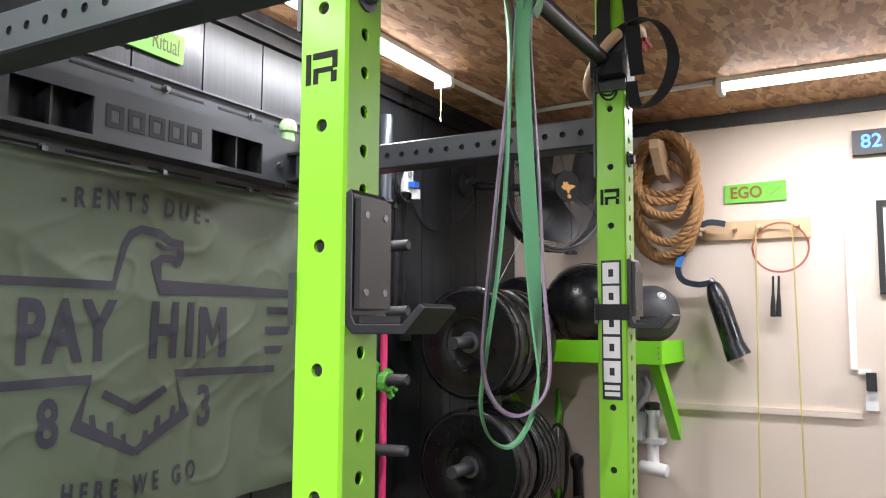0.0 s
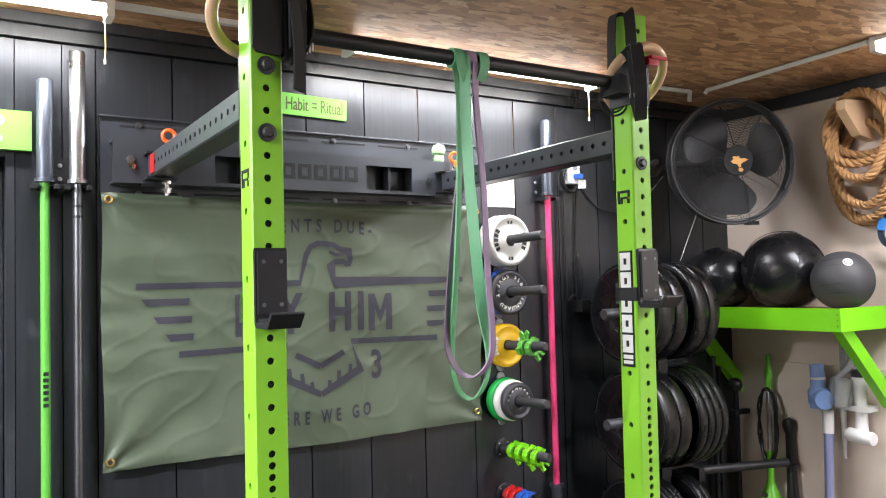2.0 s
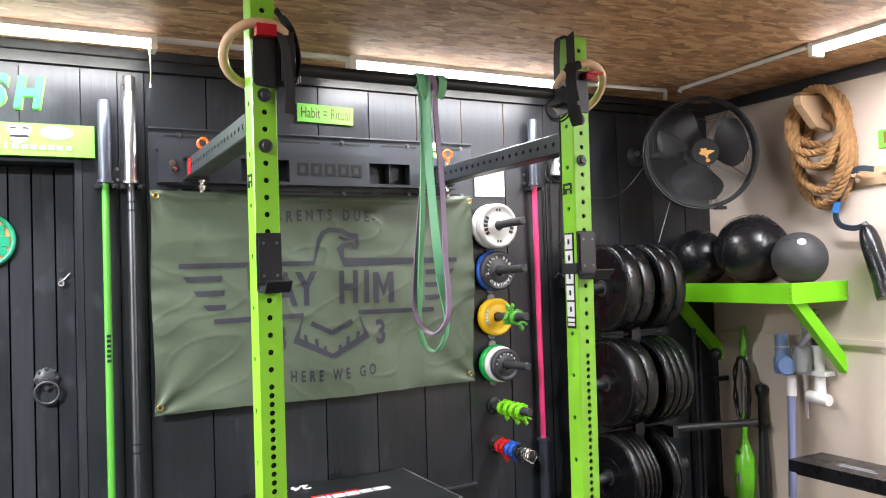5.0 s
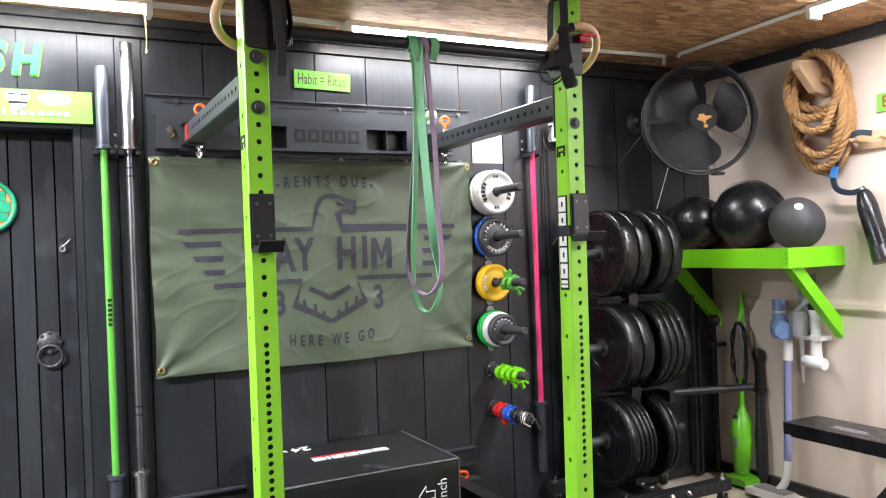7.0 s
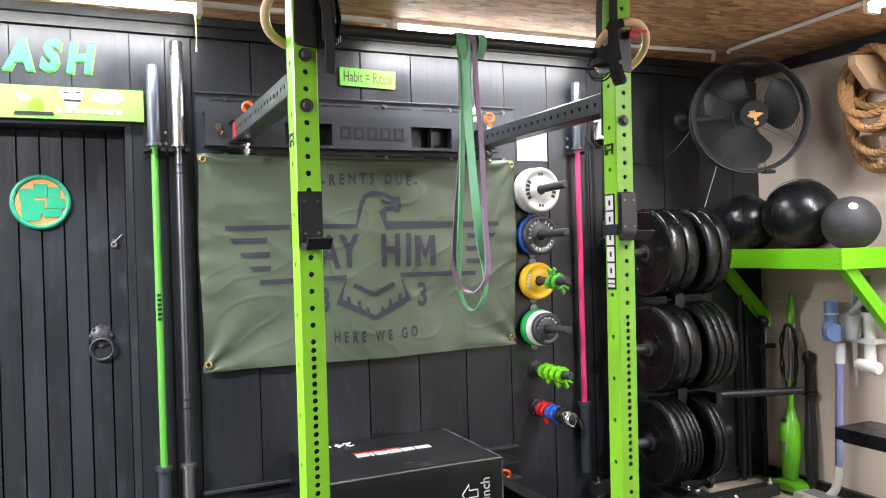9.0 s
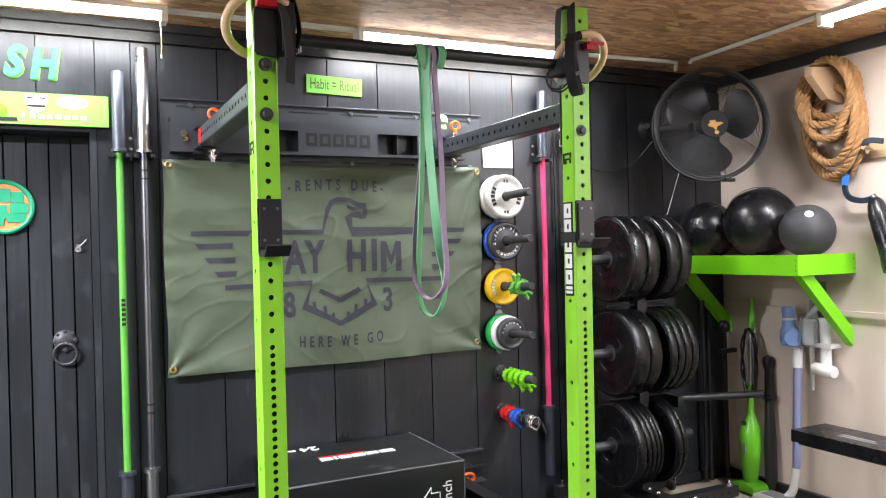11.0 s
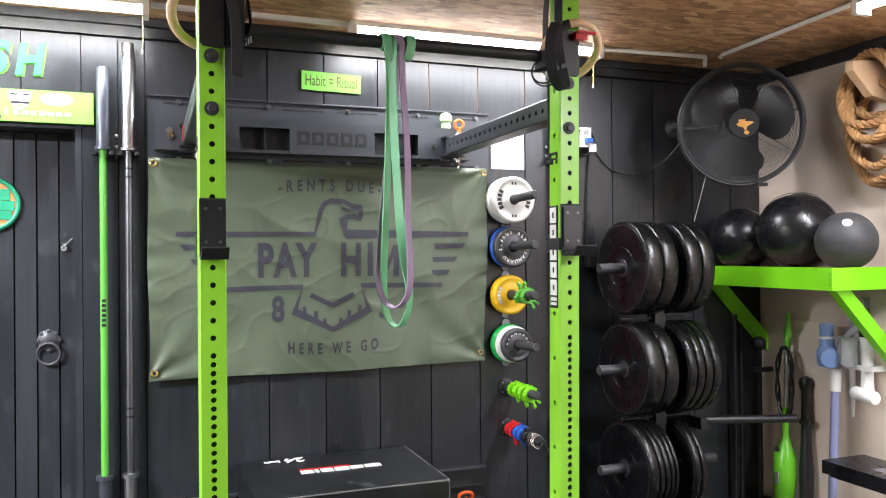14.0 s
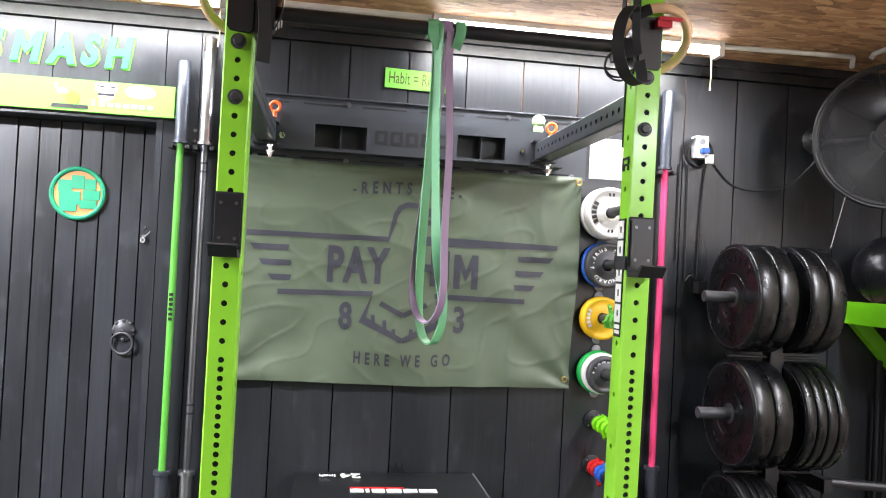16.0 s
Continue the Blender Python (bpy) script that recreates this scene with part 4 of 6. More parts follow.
part("sticker", lathe((0.01, 1.7418, 2.025), (0, -1, 0), [(0, 0.028), (0.002, 0.028), (0.002, 0)], 20), M_VGREEN, bd, "green print shape")
part("sticker", prism([(-0.06, 2.072), (-0.045, 2.04), (-0.005, 2.045), (-0.02, 2.066), (-0.045, 2.062), (-0.052, 2.085)], 1.7395, 1.7418), M_WHITE, bd, "white print shape")

dc = thing("wall_disc", (0.008, 1.9, 1.65), "round green enamel plaque with orange ground on the door", "plaque")
part("disc", lathe((0.008, 1.898, 1.65), (0, -1, 0), [(0, 0.113), (0.008, 0.113), (0.01, 0.111), (0.01, 0)], 48), M_COPPER, dc, "orange enamel disc", True)
part("rim", ring((0.008, 1.888, 1.65), (0, 1, 0), 0.104, 0.010, 48, 8), M_TEAL, dc, "green rim", True)
for k, (px, pz, w, h) in enumerate(((-0.05, 0.03, 0.05, 0.045), (0.0, 0.048, 0.045, 0.05), (0.05, 0.04, 0.04, 0.04), (0.055, -0.005, 0.06, 0.036), (0.045, -0.045, 0.06, 0.032), (-0.03, -0.02, 0.075, 0.05), (-0.035, -0.06, 0.06, 0.03))):
    part("relief", box(0.008 + px - w * 0.565, 0.008 + px + w * 0.565, 1.8852 - 0.0006 * k, 1.8885, 1.65 + pz - h * 0.565, 1.65 + pz + h * 0.565), M_TEAL, dc, "", False, 0.0014)

sh = thing("paper_sheet", (2.295, NW, 1.93), "white paper sheet pinned on the boards", "paper")
part("sheet", box(2.205, 2.385, NW - 0.004, NW - 0.002, 1.848, 2.03), M_PAPER, sh)
for k in range(5):
    part("print_bar", box(2.225, 2.34 - 0.02 * (k % 2), NW - 0.0048, NW - 0.0038, 1.99 - 0.025 * k, 1.994 - 0.025 * k), material("grey_print", (0.45, 0.43, 0.4), 0.7), sh)


# ---- bars standing against the wall ----
def barbell(x, y, top, shaft_mat, sleeve_mat, label, sleeve=0.415, hi=1.87, lo=0.535, knurl=False, foot=0.012):
    t = thing("barbell", (x, y, 0.01), label, "barbell", "barbells on the wall")
    part("sleeve", lathe((x, y, hi), (0, 0, 1), [(0, 0), (0, 0.031), (0.012, 0.031), (0.014, 0.025), (top - hi - 0.004, 0.025), (top - hi, 0.022), (top - hi, 0)], 24), sleeve_mat, t, "", True)
    part("shaft", rod((x, y, lo), (x, y, hi), 0.0145, 16), shaft_mat, t, "", True)
    part("sleeve", lathe((x, y, foot), (0, 0, 1), [(0, 0), (0, 0.024), (0.004, 0.025), (lo - 0.018 - foot, 0.025), (lo - 0.016 - foot, 0.034), (lo - foot, 0.034), (lo - foot, 0)], 24), sleeve_mat, t, "", True)
    if knurl:
        for a, b in ((1.50, 1.86), (0.56, 0.90)):
            part("knurling", rod((x, y, a), (x, y, b), 0.0151, 16), M_DSTEEL, t, "", True)
        for z in (1.79, 1.755, 0.80, 0.765):
            part("band", rod((x, y, z), (x, y, z + 0.008), 0.0155, 16), M_DARK, t, "", True)
    return t


gb = barbell(0.444, 1.722, 2.208, M_GREENBAR, M_SLEEVE, "green-coated barbell with grey sleeves, upright in a wall holder")
for z in (1.245, 1.225, 1.205, 1.185, 1.165, 1.145):
    part("print_bar", box(0.436, 0.452, 1.7065, 1.709, z, z + 0.012), M_DARK, gb)
barbell(0.541, 1.722, 2.313, M_DSTEEL, M_BRIGHT, "steel barbell with chrome sleeves, upright in a wall holder", knurl=True)
barbell(2.545, 1.722, 2.258, M_PINK, M_SLEEVE, "pink-coated barbell with grey sleeves, upright in a wall holder", hi=1.905, lo=0.575, foot=0.205)


def bar_holder(x0, x1, z, label):
    t = thing("bar_holder", ((x0 + x1) / 2, NW, z), label, "bar holder", "bar holders")
    part("back_plate", box(x0 - 0.02, x1 + 0.02, NW - 0.006, NW - 0.001, z - 0.03, z + 0.09) if x0 == x1 else box(x0 + 0.02, x1 - 0.02, NW - 0.006, NW - 0.001, z - 0.03, z + 0.09), M_DARK, t, "", False, 0.001)
    for x in sorted({x0, x1}):
        part("fork", join(box(x - 0.042, x - 0.0245, 1.69, NW - 0.006, z - 0.022, z - 0.006), box(x + 0.0245, x + 0.042, 1.69, NW - 0.006, z - 0.022, z - 0.006), box(x - 0.042, x + 0.042, 1.75, NW - 0.006, z - 0.022, z - 0.006)), M_DARK, t, "", False, 0.003)
    for z2 in (z + 0.02, z + 0.065):
        part("screw", lathe(((x0 + x1) / 2 - (0.035 if x0 == x1 else 0), NW - 0.006, z2), (0, -1, 0), [(0, 0.008), (0.004, 0.007), (0.006, 0)], 10), M_STEEL, t, "", True)
    return t


bar_holder(0.444, 0.541, 1.868, "black steel wall holder for two bars")
bar_holder(2.545, 2.545, 1.903, "black steel wall holder for one bar")


# ---- pegs with change plates ----
def disc(y0, y1, r, x, z, hub=0.05, groove=True):
    """A plate profile facing south from y1 back to y0 with a raised hub."""
    w = y1 - y0
    pr = [(0, 0.026), (0, r - 0.006), (0.006, r), (w - 0.008, r), (w - 0.001, r - 0.008)]
    if groove:
        pr += [(w - 0.001, r - 0.016), (w - 0.006, r - 0.022), (w - 0.006, hub + 0.01), (w, hub), (w, 0.026), (0, 0.026)]
    else:
        pr += [(w, 0.026), (0, 0.026)]
    return lathe((x, y1, z), (0, -1, 0), pr, 40)


PX = 2.28


def wall_peg(z, label):
    t = thing("wall_peg", (PX, NW, z), label, "storage peg", "storage pegs")
    part("flange", lathe((PX, NW - 0.001, z), (0, -1, 0), [(0, 0), (0, 0.045), (0.006, 0.045), (0.007, 0.043), (0.007, 0)], 24), M_DARK, t, "", True)
    part("rod", lathe((PX, NW - 0.008, z), (0, -1, 0.03), [(0, 0), (0, 0.02), (0.312, 0.02), (0.318, 0.016), (0.318, 0)], 20), M_PEG, t, "dark steel rod", True)
    if z > 0.9:
        for s in (-1, 1):
            part("flange_tab", lathe((PX - 0.004, NW - 0.001, z + s * 0.098), (0, -1, 0), [(0, 0), (0, 0.02), (0.008, 0.02), (0.010, 0.017), (0.010, 0)], 16), M_VGREY, t, "pale end of the flange", True)
    for k in range(4):
        a = math.pi / 4 + k * math.pi / 2
        part("screw", lathe((PX + 0.033 * math.cos(a), NW - 0.008, z + 0.033 * math.sin(a)), (0, -1, 0), [(0, 0.005), (0.003, 0.004), (0.003, 0)], 8), M_STEEL, t, "", True)
    return t


PEGS = (1.69, 1.46, 1.225, 0.985, 0.765, 0.565)
for z in PEGS:
    wall_peg(z, "dark steel storage peg screwed to black boards")


def change_plate(z, back, thick, r, mat, label, ink=None, text="", hub=0.045, size=0.024, rad=0.0, mid=90, step=19):
    t = thing("weight_plate", (PX, NW - back, z), label, "weight plate", "small weight plates")
    y1 = NW - back
    part("disc", disc(y1 - thick, y1, r, PX, z, hub), mat, t, "", True, angle=50)
    rad = rad or r - 0.034
    if ink:
        chars = text
        n = len(chars)
        for k, c in enumerate(chars):
            if c != " ":
                a = radians(mid) - (k - (n - 1) / 2) * radians(step)
                m = Matrix.Translation((PX + rad * math.cos(a), y1 - thick + 0.0055, z + rad * math.sin(a))) @ NORTH @ Matrix.Rotation(a - math.pi / 2, 4, "Z")
                part("marking", letters(c, m, size, 0.9, 0.0008, 0.0007), ink, t)
    return t


def rim_bars(t, y, z, rad, mat, arcs, h=0.022, w=0.014):
    """Plain raised bars round a plate where a brand stands."""
    for a in arcs:
        m = Matrix.Translation((PX + rad * math.cos(radians(a)), y, z + rad * math.sin(radians(a)))) @ NORTH @ Matrix.Rotation(radians(a - 90), 4, "Z")
        bm = box(-w / 2, w / 2, -h / 2, h / 2, -0.0007, 0.0007)
        bmesh.ops.transform(bm, matrix=m, verts=bm.verts)
        part("marking", bm, mat, t)


ARCS = (150, 165, 180, 195, 210, 20, 5, -10, -25)
z = PEGS[0]
change_plate(z, 0.012, 0.045, 0.115, M_WRUB, "white rubber change plate on a wall peg")
t = change_plate(z, 0.058, 0.05, 0.113, M_WRUB, "white rubber change plate with black marks on a wall peg")
rim_bars(t, NW - 0.1035, z, 0.078, M_DARK, ARCS)
rim_bars(t, NW - 0.1035, z, 0.08, M_DARK, (84, 96, 264, 276), 0.014, 0.009)
z = PEGS[1]
change_plate(z, 0.012, 0.045, 0.102, M_BLUE, "blue rubber change plate behind an iron one")
change_plate(z, 0.058, 0.04, 0.1, M_IRON, "dark iron plate with white lettering on a wall peg", M_LETTER, "2.3KGS 5LB STANDARD ", rad=0.072, size=0.027, mid=20, step=18)
z = PEGS[2]
t = change_plate(z, 0.012, 0.055, 0.096, M_YELLOW, "yellow rubber change plate on a wall peg")
rim_bars(t, NW - 0.0615, z, 0.067, M_WRUB, ARCS, 0.018, 0.012)
z = PEGS[3]
change_plate(z, 0.012, 0.045, 0.096, M_GREEN, "green rubber change plate on a wall peg")
change_plate(z, 0.058, 0.04, 0.09, M_WRUB, "white rubber change plate on a wall peg")
change_plate(z, 0.1, 0.035, 0.082, M_IRON, "small dark iron plate with white lettering", M_LETTER, "STANDARD", rad=0.058, size=0.021, mid=90, step=23)


def spring_collar(y, z, mat, label, turn=0.0):
    """Clamp collar: split ring with two lever tabs."""
    t = thing("bar_collar", (PX, y, z), label, "bar collar", "bar collars")
    part("ring", lathe((PX, y, z), (0, -1, 0), [(0, 0.021), (0, 0.033), (0.006, 0.036), (0.026, 0.036), (0.032, 0.033), (0.032, 0.021), (0, 0.021)], 10), mat, t)
    a = radians(-70 + turn)
    for da in (0, radians(28)):
        u = Vector((math.cos(a + da), 0, math.sin(a + da)))
        p = Vector((PX, y - 0.016, z))
        part("lever", tube([p + u * 0.03, p + u * 0.055, p + u * 0.066 + Vector((0, -0.008, 0))], 0, flat=(0.024, 0.010)), mat, t)
    part("latch", tube([Vector((PX, y - 0.016, z)) + Vector((math.cos(a + 2.2), 0, math.sin(a + 2.2))) * q for q in (0.03, 0.043)], 0, flat=(0.024, 0.03)), mat, t)
    return t


spring_collar(1.60, PEGS[2], M_GREENBAR, "green clamp collar on a steel peg", 150)
spring_collar(1.55, PEGS[2], M_GREENBAR, "green clamp collar on a steel peg", 10)
for k, (y, a) in enumerate(((1.70, 0), (1.645, 12), (1.59, -8), (1.535, 5))):
    spring_collar(y, PEGS[4], M_LIMEP, "lime green clamp collar on a wall peg", a)
for y, m, l, a in ((1.735, M_RED, "red clamp collar on a wall peg", 0), (1.695, M_RED, "red clamp collar on a wall peg", -15), (1.645, M_BLUE, "blue clamp collar on a wall peg", 5), (1.605, M_BLUE, "blue clamp collar on a wall peg", 20), (1.55, M_PLAST, "black clamp collar on a wall peg", 40)):
    spring_collar(y, PEGS[5], m, l, a)
sc = thing("spring_clip", (PX, 1.47, PEGS[5]), "chrome spring clip on a wall peg", "spring clip")
part("coil", tube([(PX + 0.03 * math.cos(k * 0.4), 1.5 - 0.0012 * k, PEGS[5] + 0.03 * math.sin(k * 0.4)) for k in range(60)], 0.0035, 6), M_CHROME, sc, "", True)
part("grip", tube([(PX + 0.03, 1.43, PEGS[5]), (PX + 0.045, 1.42, PEGS[5] - 0.05)], 0.007, 8), M_PLAST, sc, "", True)

# ---- long dark floor rail behind the box: the folded base of the rack ----
rl = thing("wall_rail", (1.37, 1.74, 0), "low charcoal wall rail with slots", "wall rail")
part("back_plate", box(0.6, 2.15, 1.757, 1.768, 0.12, 0.40), M_DARK, rl, "", False, 0.002)
part("channel", box(0.64, 2.06, 1.69, 1.756, 0.19, 0.335), M_DARK, rl, "", False, 0.004)
part("flange", box(0.6, 2.15, 1.735, 1.757, 0.385, 0.395), M_GREY, rl, "", False, 0.002)
part("flange", box(0.64, 2.13, 1.66, 1.69, 0.325, 0.333), M_DARK, rl, "", False, 0.002)
part("flange", box(1.90, 2.10, 1.62, 1.69, 0.262, 0.270), M_GREY, rl, "", False, 0.002)
for x in (2.0, 0.815):
    part("locking_pin", join(rod((x, 1.64, 0.262), (x, 1.64, 0.29), 0.009), tube([(x + 0.036 * math.cos(q * 0.5236), 1.635, 0.292 + 0.02 * math.sin(q * 0.5236)) for q in range(12)], 0.008, 8, True)), M_ORANGE, rl, "orange locking pin handle", True)
for xc in (XL, XR):
    part("arm", box(xc - W / 2, xc + W / 2, YF + W + 0.002, 1.69, 0.215, 0.215 + W), M_DARK, rl, "black steel arm from the wall to an upright", False, 0.003)

# ---- soft jump box ----
jb = thing("jump_box", (1.375, 1.47, 0), "black vinyl soft jump box with white lettering and red bar", "jump box")
bm = box(0.975, 1.738, 1.16, 1.752, 0.003, 0.528)
bmesh.ops.subdivide_edges(bm, edges=bm.edges, cuts=10, use_grid_fill=True)
for v in bm.verts:
    u, w2, h = (v.co.x - 1.3565) / 0.3815, (v.co.y - 1.456) / 0.296, (v.co.z - 0.2655) / 0.2625
    if abs(h) > 0.99:
        v.co.z += 0.006 * (1 - u * u) * (1 - w2 * w2) * h + 0.003 * noise.noise((v.co.x * 7, v.co.y * 7, 1))
    if abs(w2) > 0.99:
        v.co.y += (0.006 * (1 - u * u) * (1 - h * h) + 0.004 * noise.noise((v.co.x * 8, v.co.z * 8, 2))) * w2
    if abs(u) > 0.99:
        v.co.x += 0.005 * (1 - w2 * w2) * (1 - h * h) * u
part("body", bm, M_VINYL, jb, "", True, 0.010, 50)
part("seam", tube([(0.977, 1.159, 0.524), (1.2, 1.157, 0.527), (1.5, 1.157, 0.528), (1.736, 1.159, 0.524)], 0.004, 6), material("seam_grey", (0.10, 0.10, 0.10), 0.5), jb, "", True)
for a, b in ((0.0, 0.052), (0.06, 0.074), (0.084, 0.134), (0.142, 0.2), (0.208, 0.262), (0.27, 0.34)):
    part("wordmark_block", box(1.197 + a, 1.197 + b, 1.435, 1.478, 0.5325, 0.5368), M_LETTER, jb, "white block of a wordmark")
part("red_bar", box(1.197, 1.41, 1.484, 1.502, 0.5325, 0.5366), M_RED, jb, "red printed bar")
BACK = Matrix.Rotation(radians(180), 4, "Z")
part("number", letters("24", Matrix.Translation((1.205, 1.665, 0.5358)) @ BACK, 0.085, 1.0, 0.002, 0.0012), M_LETTER, jb, "white number")
part("number", letters("inch", Matrix.Translation((1.11, 1.665, 0.5352)) @ BACK, 0.042, 1.0, 0.001, 0.0012), M_LETTER, jb, "white lettering")
part("number", letters("30", on_north(1.643, 1.1535, 0.300, 90), 0.130, 0.80, 0.0012, 0.0015), M_LETTER, jb, "white number")
part("number", letters("inch", on_north(1.655, 1.1535, 0.410, 90), 0.060, 0.95, 0.0, 0.0015), M_LETTER, jb, "white lettering")
arrow = [(1.60, 0.385), (1.632, 0.345), (1.632, 0.37), (1.672, 0.37), (1.672, 0.40), (1.632, 0.40), (1.632, 0.425)]
AY = [(x - 0.055, 1.1525, z + 0.012) for x, z in arrow]
part("arrow", tube(AY + [AY[0]], 0.0028, 6), M_LETTER, jb, "white arrow outline")
# worn seams of the jump box cover
M_SEAM = material("worn_grey_seam", (0.10, 0.105, 0.11), 0.45, vary=0.6, scale=14)
for a, b in (((0.975, 1.16, 0.527), (1.738, 1.16, 0.527)), ((1.738, 1.16, 0.527), (1.738, 1.752, 0.527)), ((1.738, 1.16, 0.02), (1.738, 1.16, 0.527))):
    part("seam", rod(a, b, 0.0028), M_SEAM, jb, "worn grey seam", True)

# ---- plate tree ----
TX, TY = 2.94, 1.455
tree = thing("plate_tree", (TX, TY, 0), "black steel plate tree on castors, loaded with bumpers", "plate tree")
part("post", box(TX - 0.025, TX + 0.025, TY - 0.035, TY + 0.035, 0.13, 1.555), M_DARK, tree, "", False, 0.003)
for y, xl in ((1.245, 2.665), (1.69, 2.56)):
    fb = part("foot_beam", box(xl, 3.38, y - 0.03, y + 0.03, 0.09, 0.148), M_DARK, tree, "black steel foot beam", False, 0.003)
    # Dark discs on the beam's face give the shade of its holes.
    for k in range(12):
        part("bolt_hole_shade", lathe((2.74 + 0.052 * k, y - 0.0302, 0.119), (0, -1, 0), [(0, 0.008), (0.0006, 0.008), (0.0006, 0)], 10), M_HOLE, fb)
    for x in (xl + 0.035, 3.345):
        c = part("castor", box(x - 0.024, x + 0.024, y - 0.024, y + 0.024, 0.076, 0.09), M_CHROME, tree, "zinc castor with black wheel")
        for dx in (-0.019, 0.015):
            part("fork", box(x + dx, x + dx + 0.004, y - 0.02, y + 0.02, 0.03, 0.078), M_CHROME, c)
        part("wheel", lathe((x - 0.012, y, 0.034), (1, 0, 0), [(0, 0), (0, 0.03), (0.004, 0.034), (0.02, 0.034), (0.024, 0.03), (0.024, 0)], 20), M_PLAST, c, "", True)
        part("stud", lathe((x, y, 0.148), (0, 0, 1), [(0, 0.016), (0.012, 0.016), (0.012, 0.008), (0.03, 0.008), (0.032, 0)], 8), M_CHROME, c, "", True)
    for x in (2.97, 3.08):
        part("bolt", lathe((x, y - 0.03, 0.119), (0, -1, 0), [(0, 0.02), (0.004, 0.02), (0.012, 0.013), (0.016, 0.006), (0.017, 0)], 16), M_CHROME, tree, "bright bolt", True)
part("cross_beam", box(TX - 0.035, TX + 0.035, 1.275, 1.66, 0.09, 0.148), M_DARK, tree, "", False, 0.003)
for y in (1.33, 1.40, 1.56):
    part("bolt", lathe((TX, y, 0.148), (0, 0, 1), [(0, 0.014), (0.003, 0.014), (0.01, 0.009), (0.012, 0)], 12), M_CHROME, tree, "", True)
for z, x0, x1 in ((1.352, 2.62, 3.13), (0.868, 2.615, 3.17), (0.392, 2.615, 3.28)):
    part("peg", lathe((x0, TY, z), (1, 0, 0), [(0, 0), (0, 0.022), (0.004, 0.0245), (TX - 0.025 - x0, 0.0245), (TX - 0.025 - x0, 0)], 24), M_PEG, tree, "grey steel peg", True)
    part("peg", lathe((TX + 0.025, TY, z), (1, 0, 0), [(0, 0), (0, 0.0245), (x1 - TX - 0.025, 0.0245), (x1 - TX - 0.025, 0)], 24), M_PEG, tree, "", True)
for z in (1.108, 0.627):
    part("stop_bar", join(rod((TX - 0.2, TY, z), (TX + 0.2, TY, z), 0.008), box(TX - 0.03, TX + 0.03, TY - 0.037, TY - 0.03, z - 0.03, z + 0.02)), M_DARK, tree)
part("side_horn", join(rod((3.25, 1.50, 0.572), (3.70, 1.345, 0.574), 0.021), lathe((3.70, 1.345, 0.574), (1, -0.344, 0.004), [(0, 0), (0, 0.022), (0.008, 0.022), (0.008, 0)], 16)), M_DARK, tree, "black steel side bar", True)
part("horn_bracket", box(3.215, 3.252, 1.47, 1.765, 0.53, 0.59), M_DARK, tree)


def bumper(x, z, w, r=0.225, facing=-1, label="black rubber bumper plate on the plate tree", marks=True):
    """A bumper on the tree's axis, from x to x + w."""
    t = thing("bumper_plate", (x, TY, z), label, "bumper plate", "bumper plates on the tree")
    pr = [(0.008, 0.026), (0.008, 0.05), (0.010, 0.055), (0.010, 0.09), (0.004, 0.1), (0.004, 0.15), (0.001, 0.195), (0, r - 0.018), (0.002, r - 0.009), (0.005, r - 0.002), (0.008, r), (w - 0.008, r), (w - 0.005, r - 0.002), (w - 0.002, r - 0.009), (w, r - 0.018), (w, 0.026), (0.008, 0.026)]
    part("disc", lathe((x, TY, z), (1, 0, 0), pr, 64), M_PLATE, t, "", True, angle=50)
    part("insert", lathe((x + 0.0055, TY, z), (1, 0, 0), [(0, 0.0255), (0, 0.042), (0.004, 0.043), (0.004, 0.0255), (0, 0.0255)], 32), M_DSTEEL, t, "steel hub ring", True)
    # Paler ring paints the highlight along the glossy rubber rim.
    part("rim_highlight", ring((x + 0.0012, TY, z), (1, 0, 0), r - 0.017, 0.0018, 64, 6), M_IRON, t, "", True)
    part("hub_line", ring((x + 0.0045, TY, z), (1, 0, 0), 0.099, 0.0022, 48, 6), M_PLATE, t, "", True)
    if marks:
        for k, a in enumerate(list(range(50, 135, 14)) + list(range(230, 315, 14))):
            c = Vector((x + 0.0015, TY + 0.165 * math.cos(radians(a)), z + 0.165 * math.sin(radians(a))))
            bm = box(-0.0012, 0.0012, -0.011, 0.011, -0.017, 0.017)
            bmesh.ops.transform(bm, matrix=Matrix.Translation(c) @ Matrix.Rotation(radians(a - 90), 4, "X"), verts=bm.verts)
            part("raised_mark", bm, M_PLATE, t)
    return t


for z, left, right in ((1.352, (0.085, 0.082), (0.076, 0.074)), (0.868, (0.085, 0.078), (0.043, 0.044, 0.046, 0.046)), (0.392, (0.05, 0.032, 0.03, 0.026, 0.024), (0.034, 0.036))):
    x = TX - 0.028 - sum(left) - 0.001 * len(left)
    for k, w in enumerate(left):
        bumper(x, z, w, 0.225 - (0.002 * k if z < 1 else 0), marks=(k == 0))
        x += w + 0.001
    x = TX + (0.028 if len(right) != 2 or z > 1 else 0.055)
    for k, w in enumerate(right):
        bumper(x, z, w, 0.225 - (0.004 * k if z < 0.5 else 0), marks=False)
        x += w + 0.001

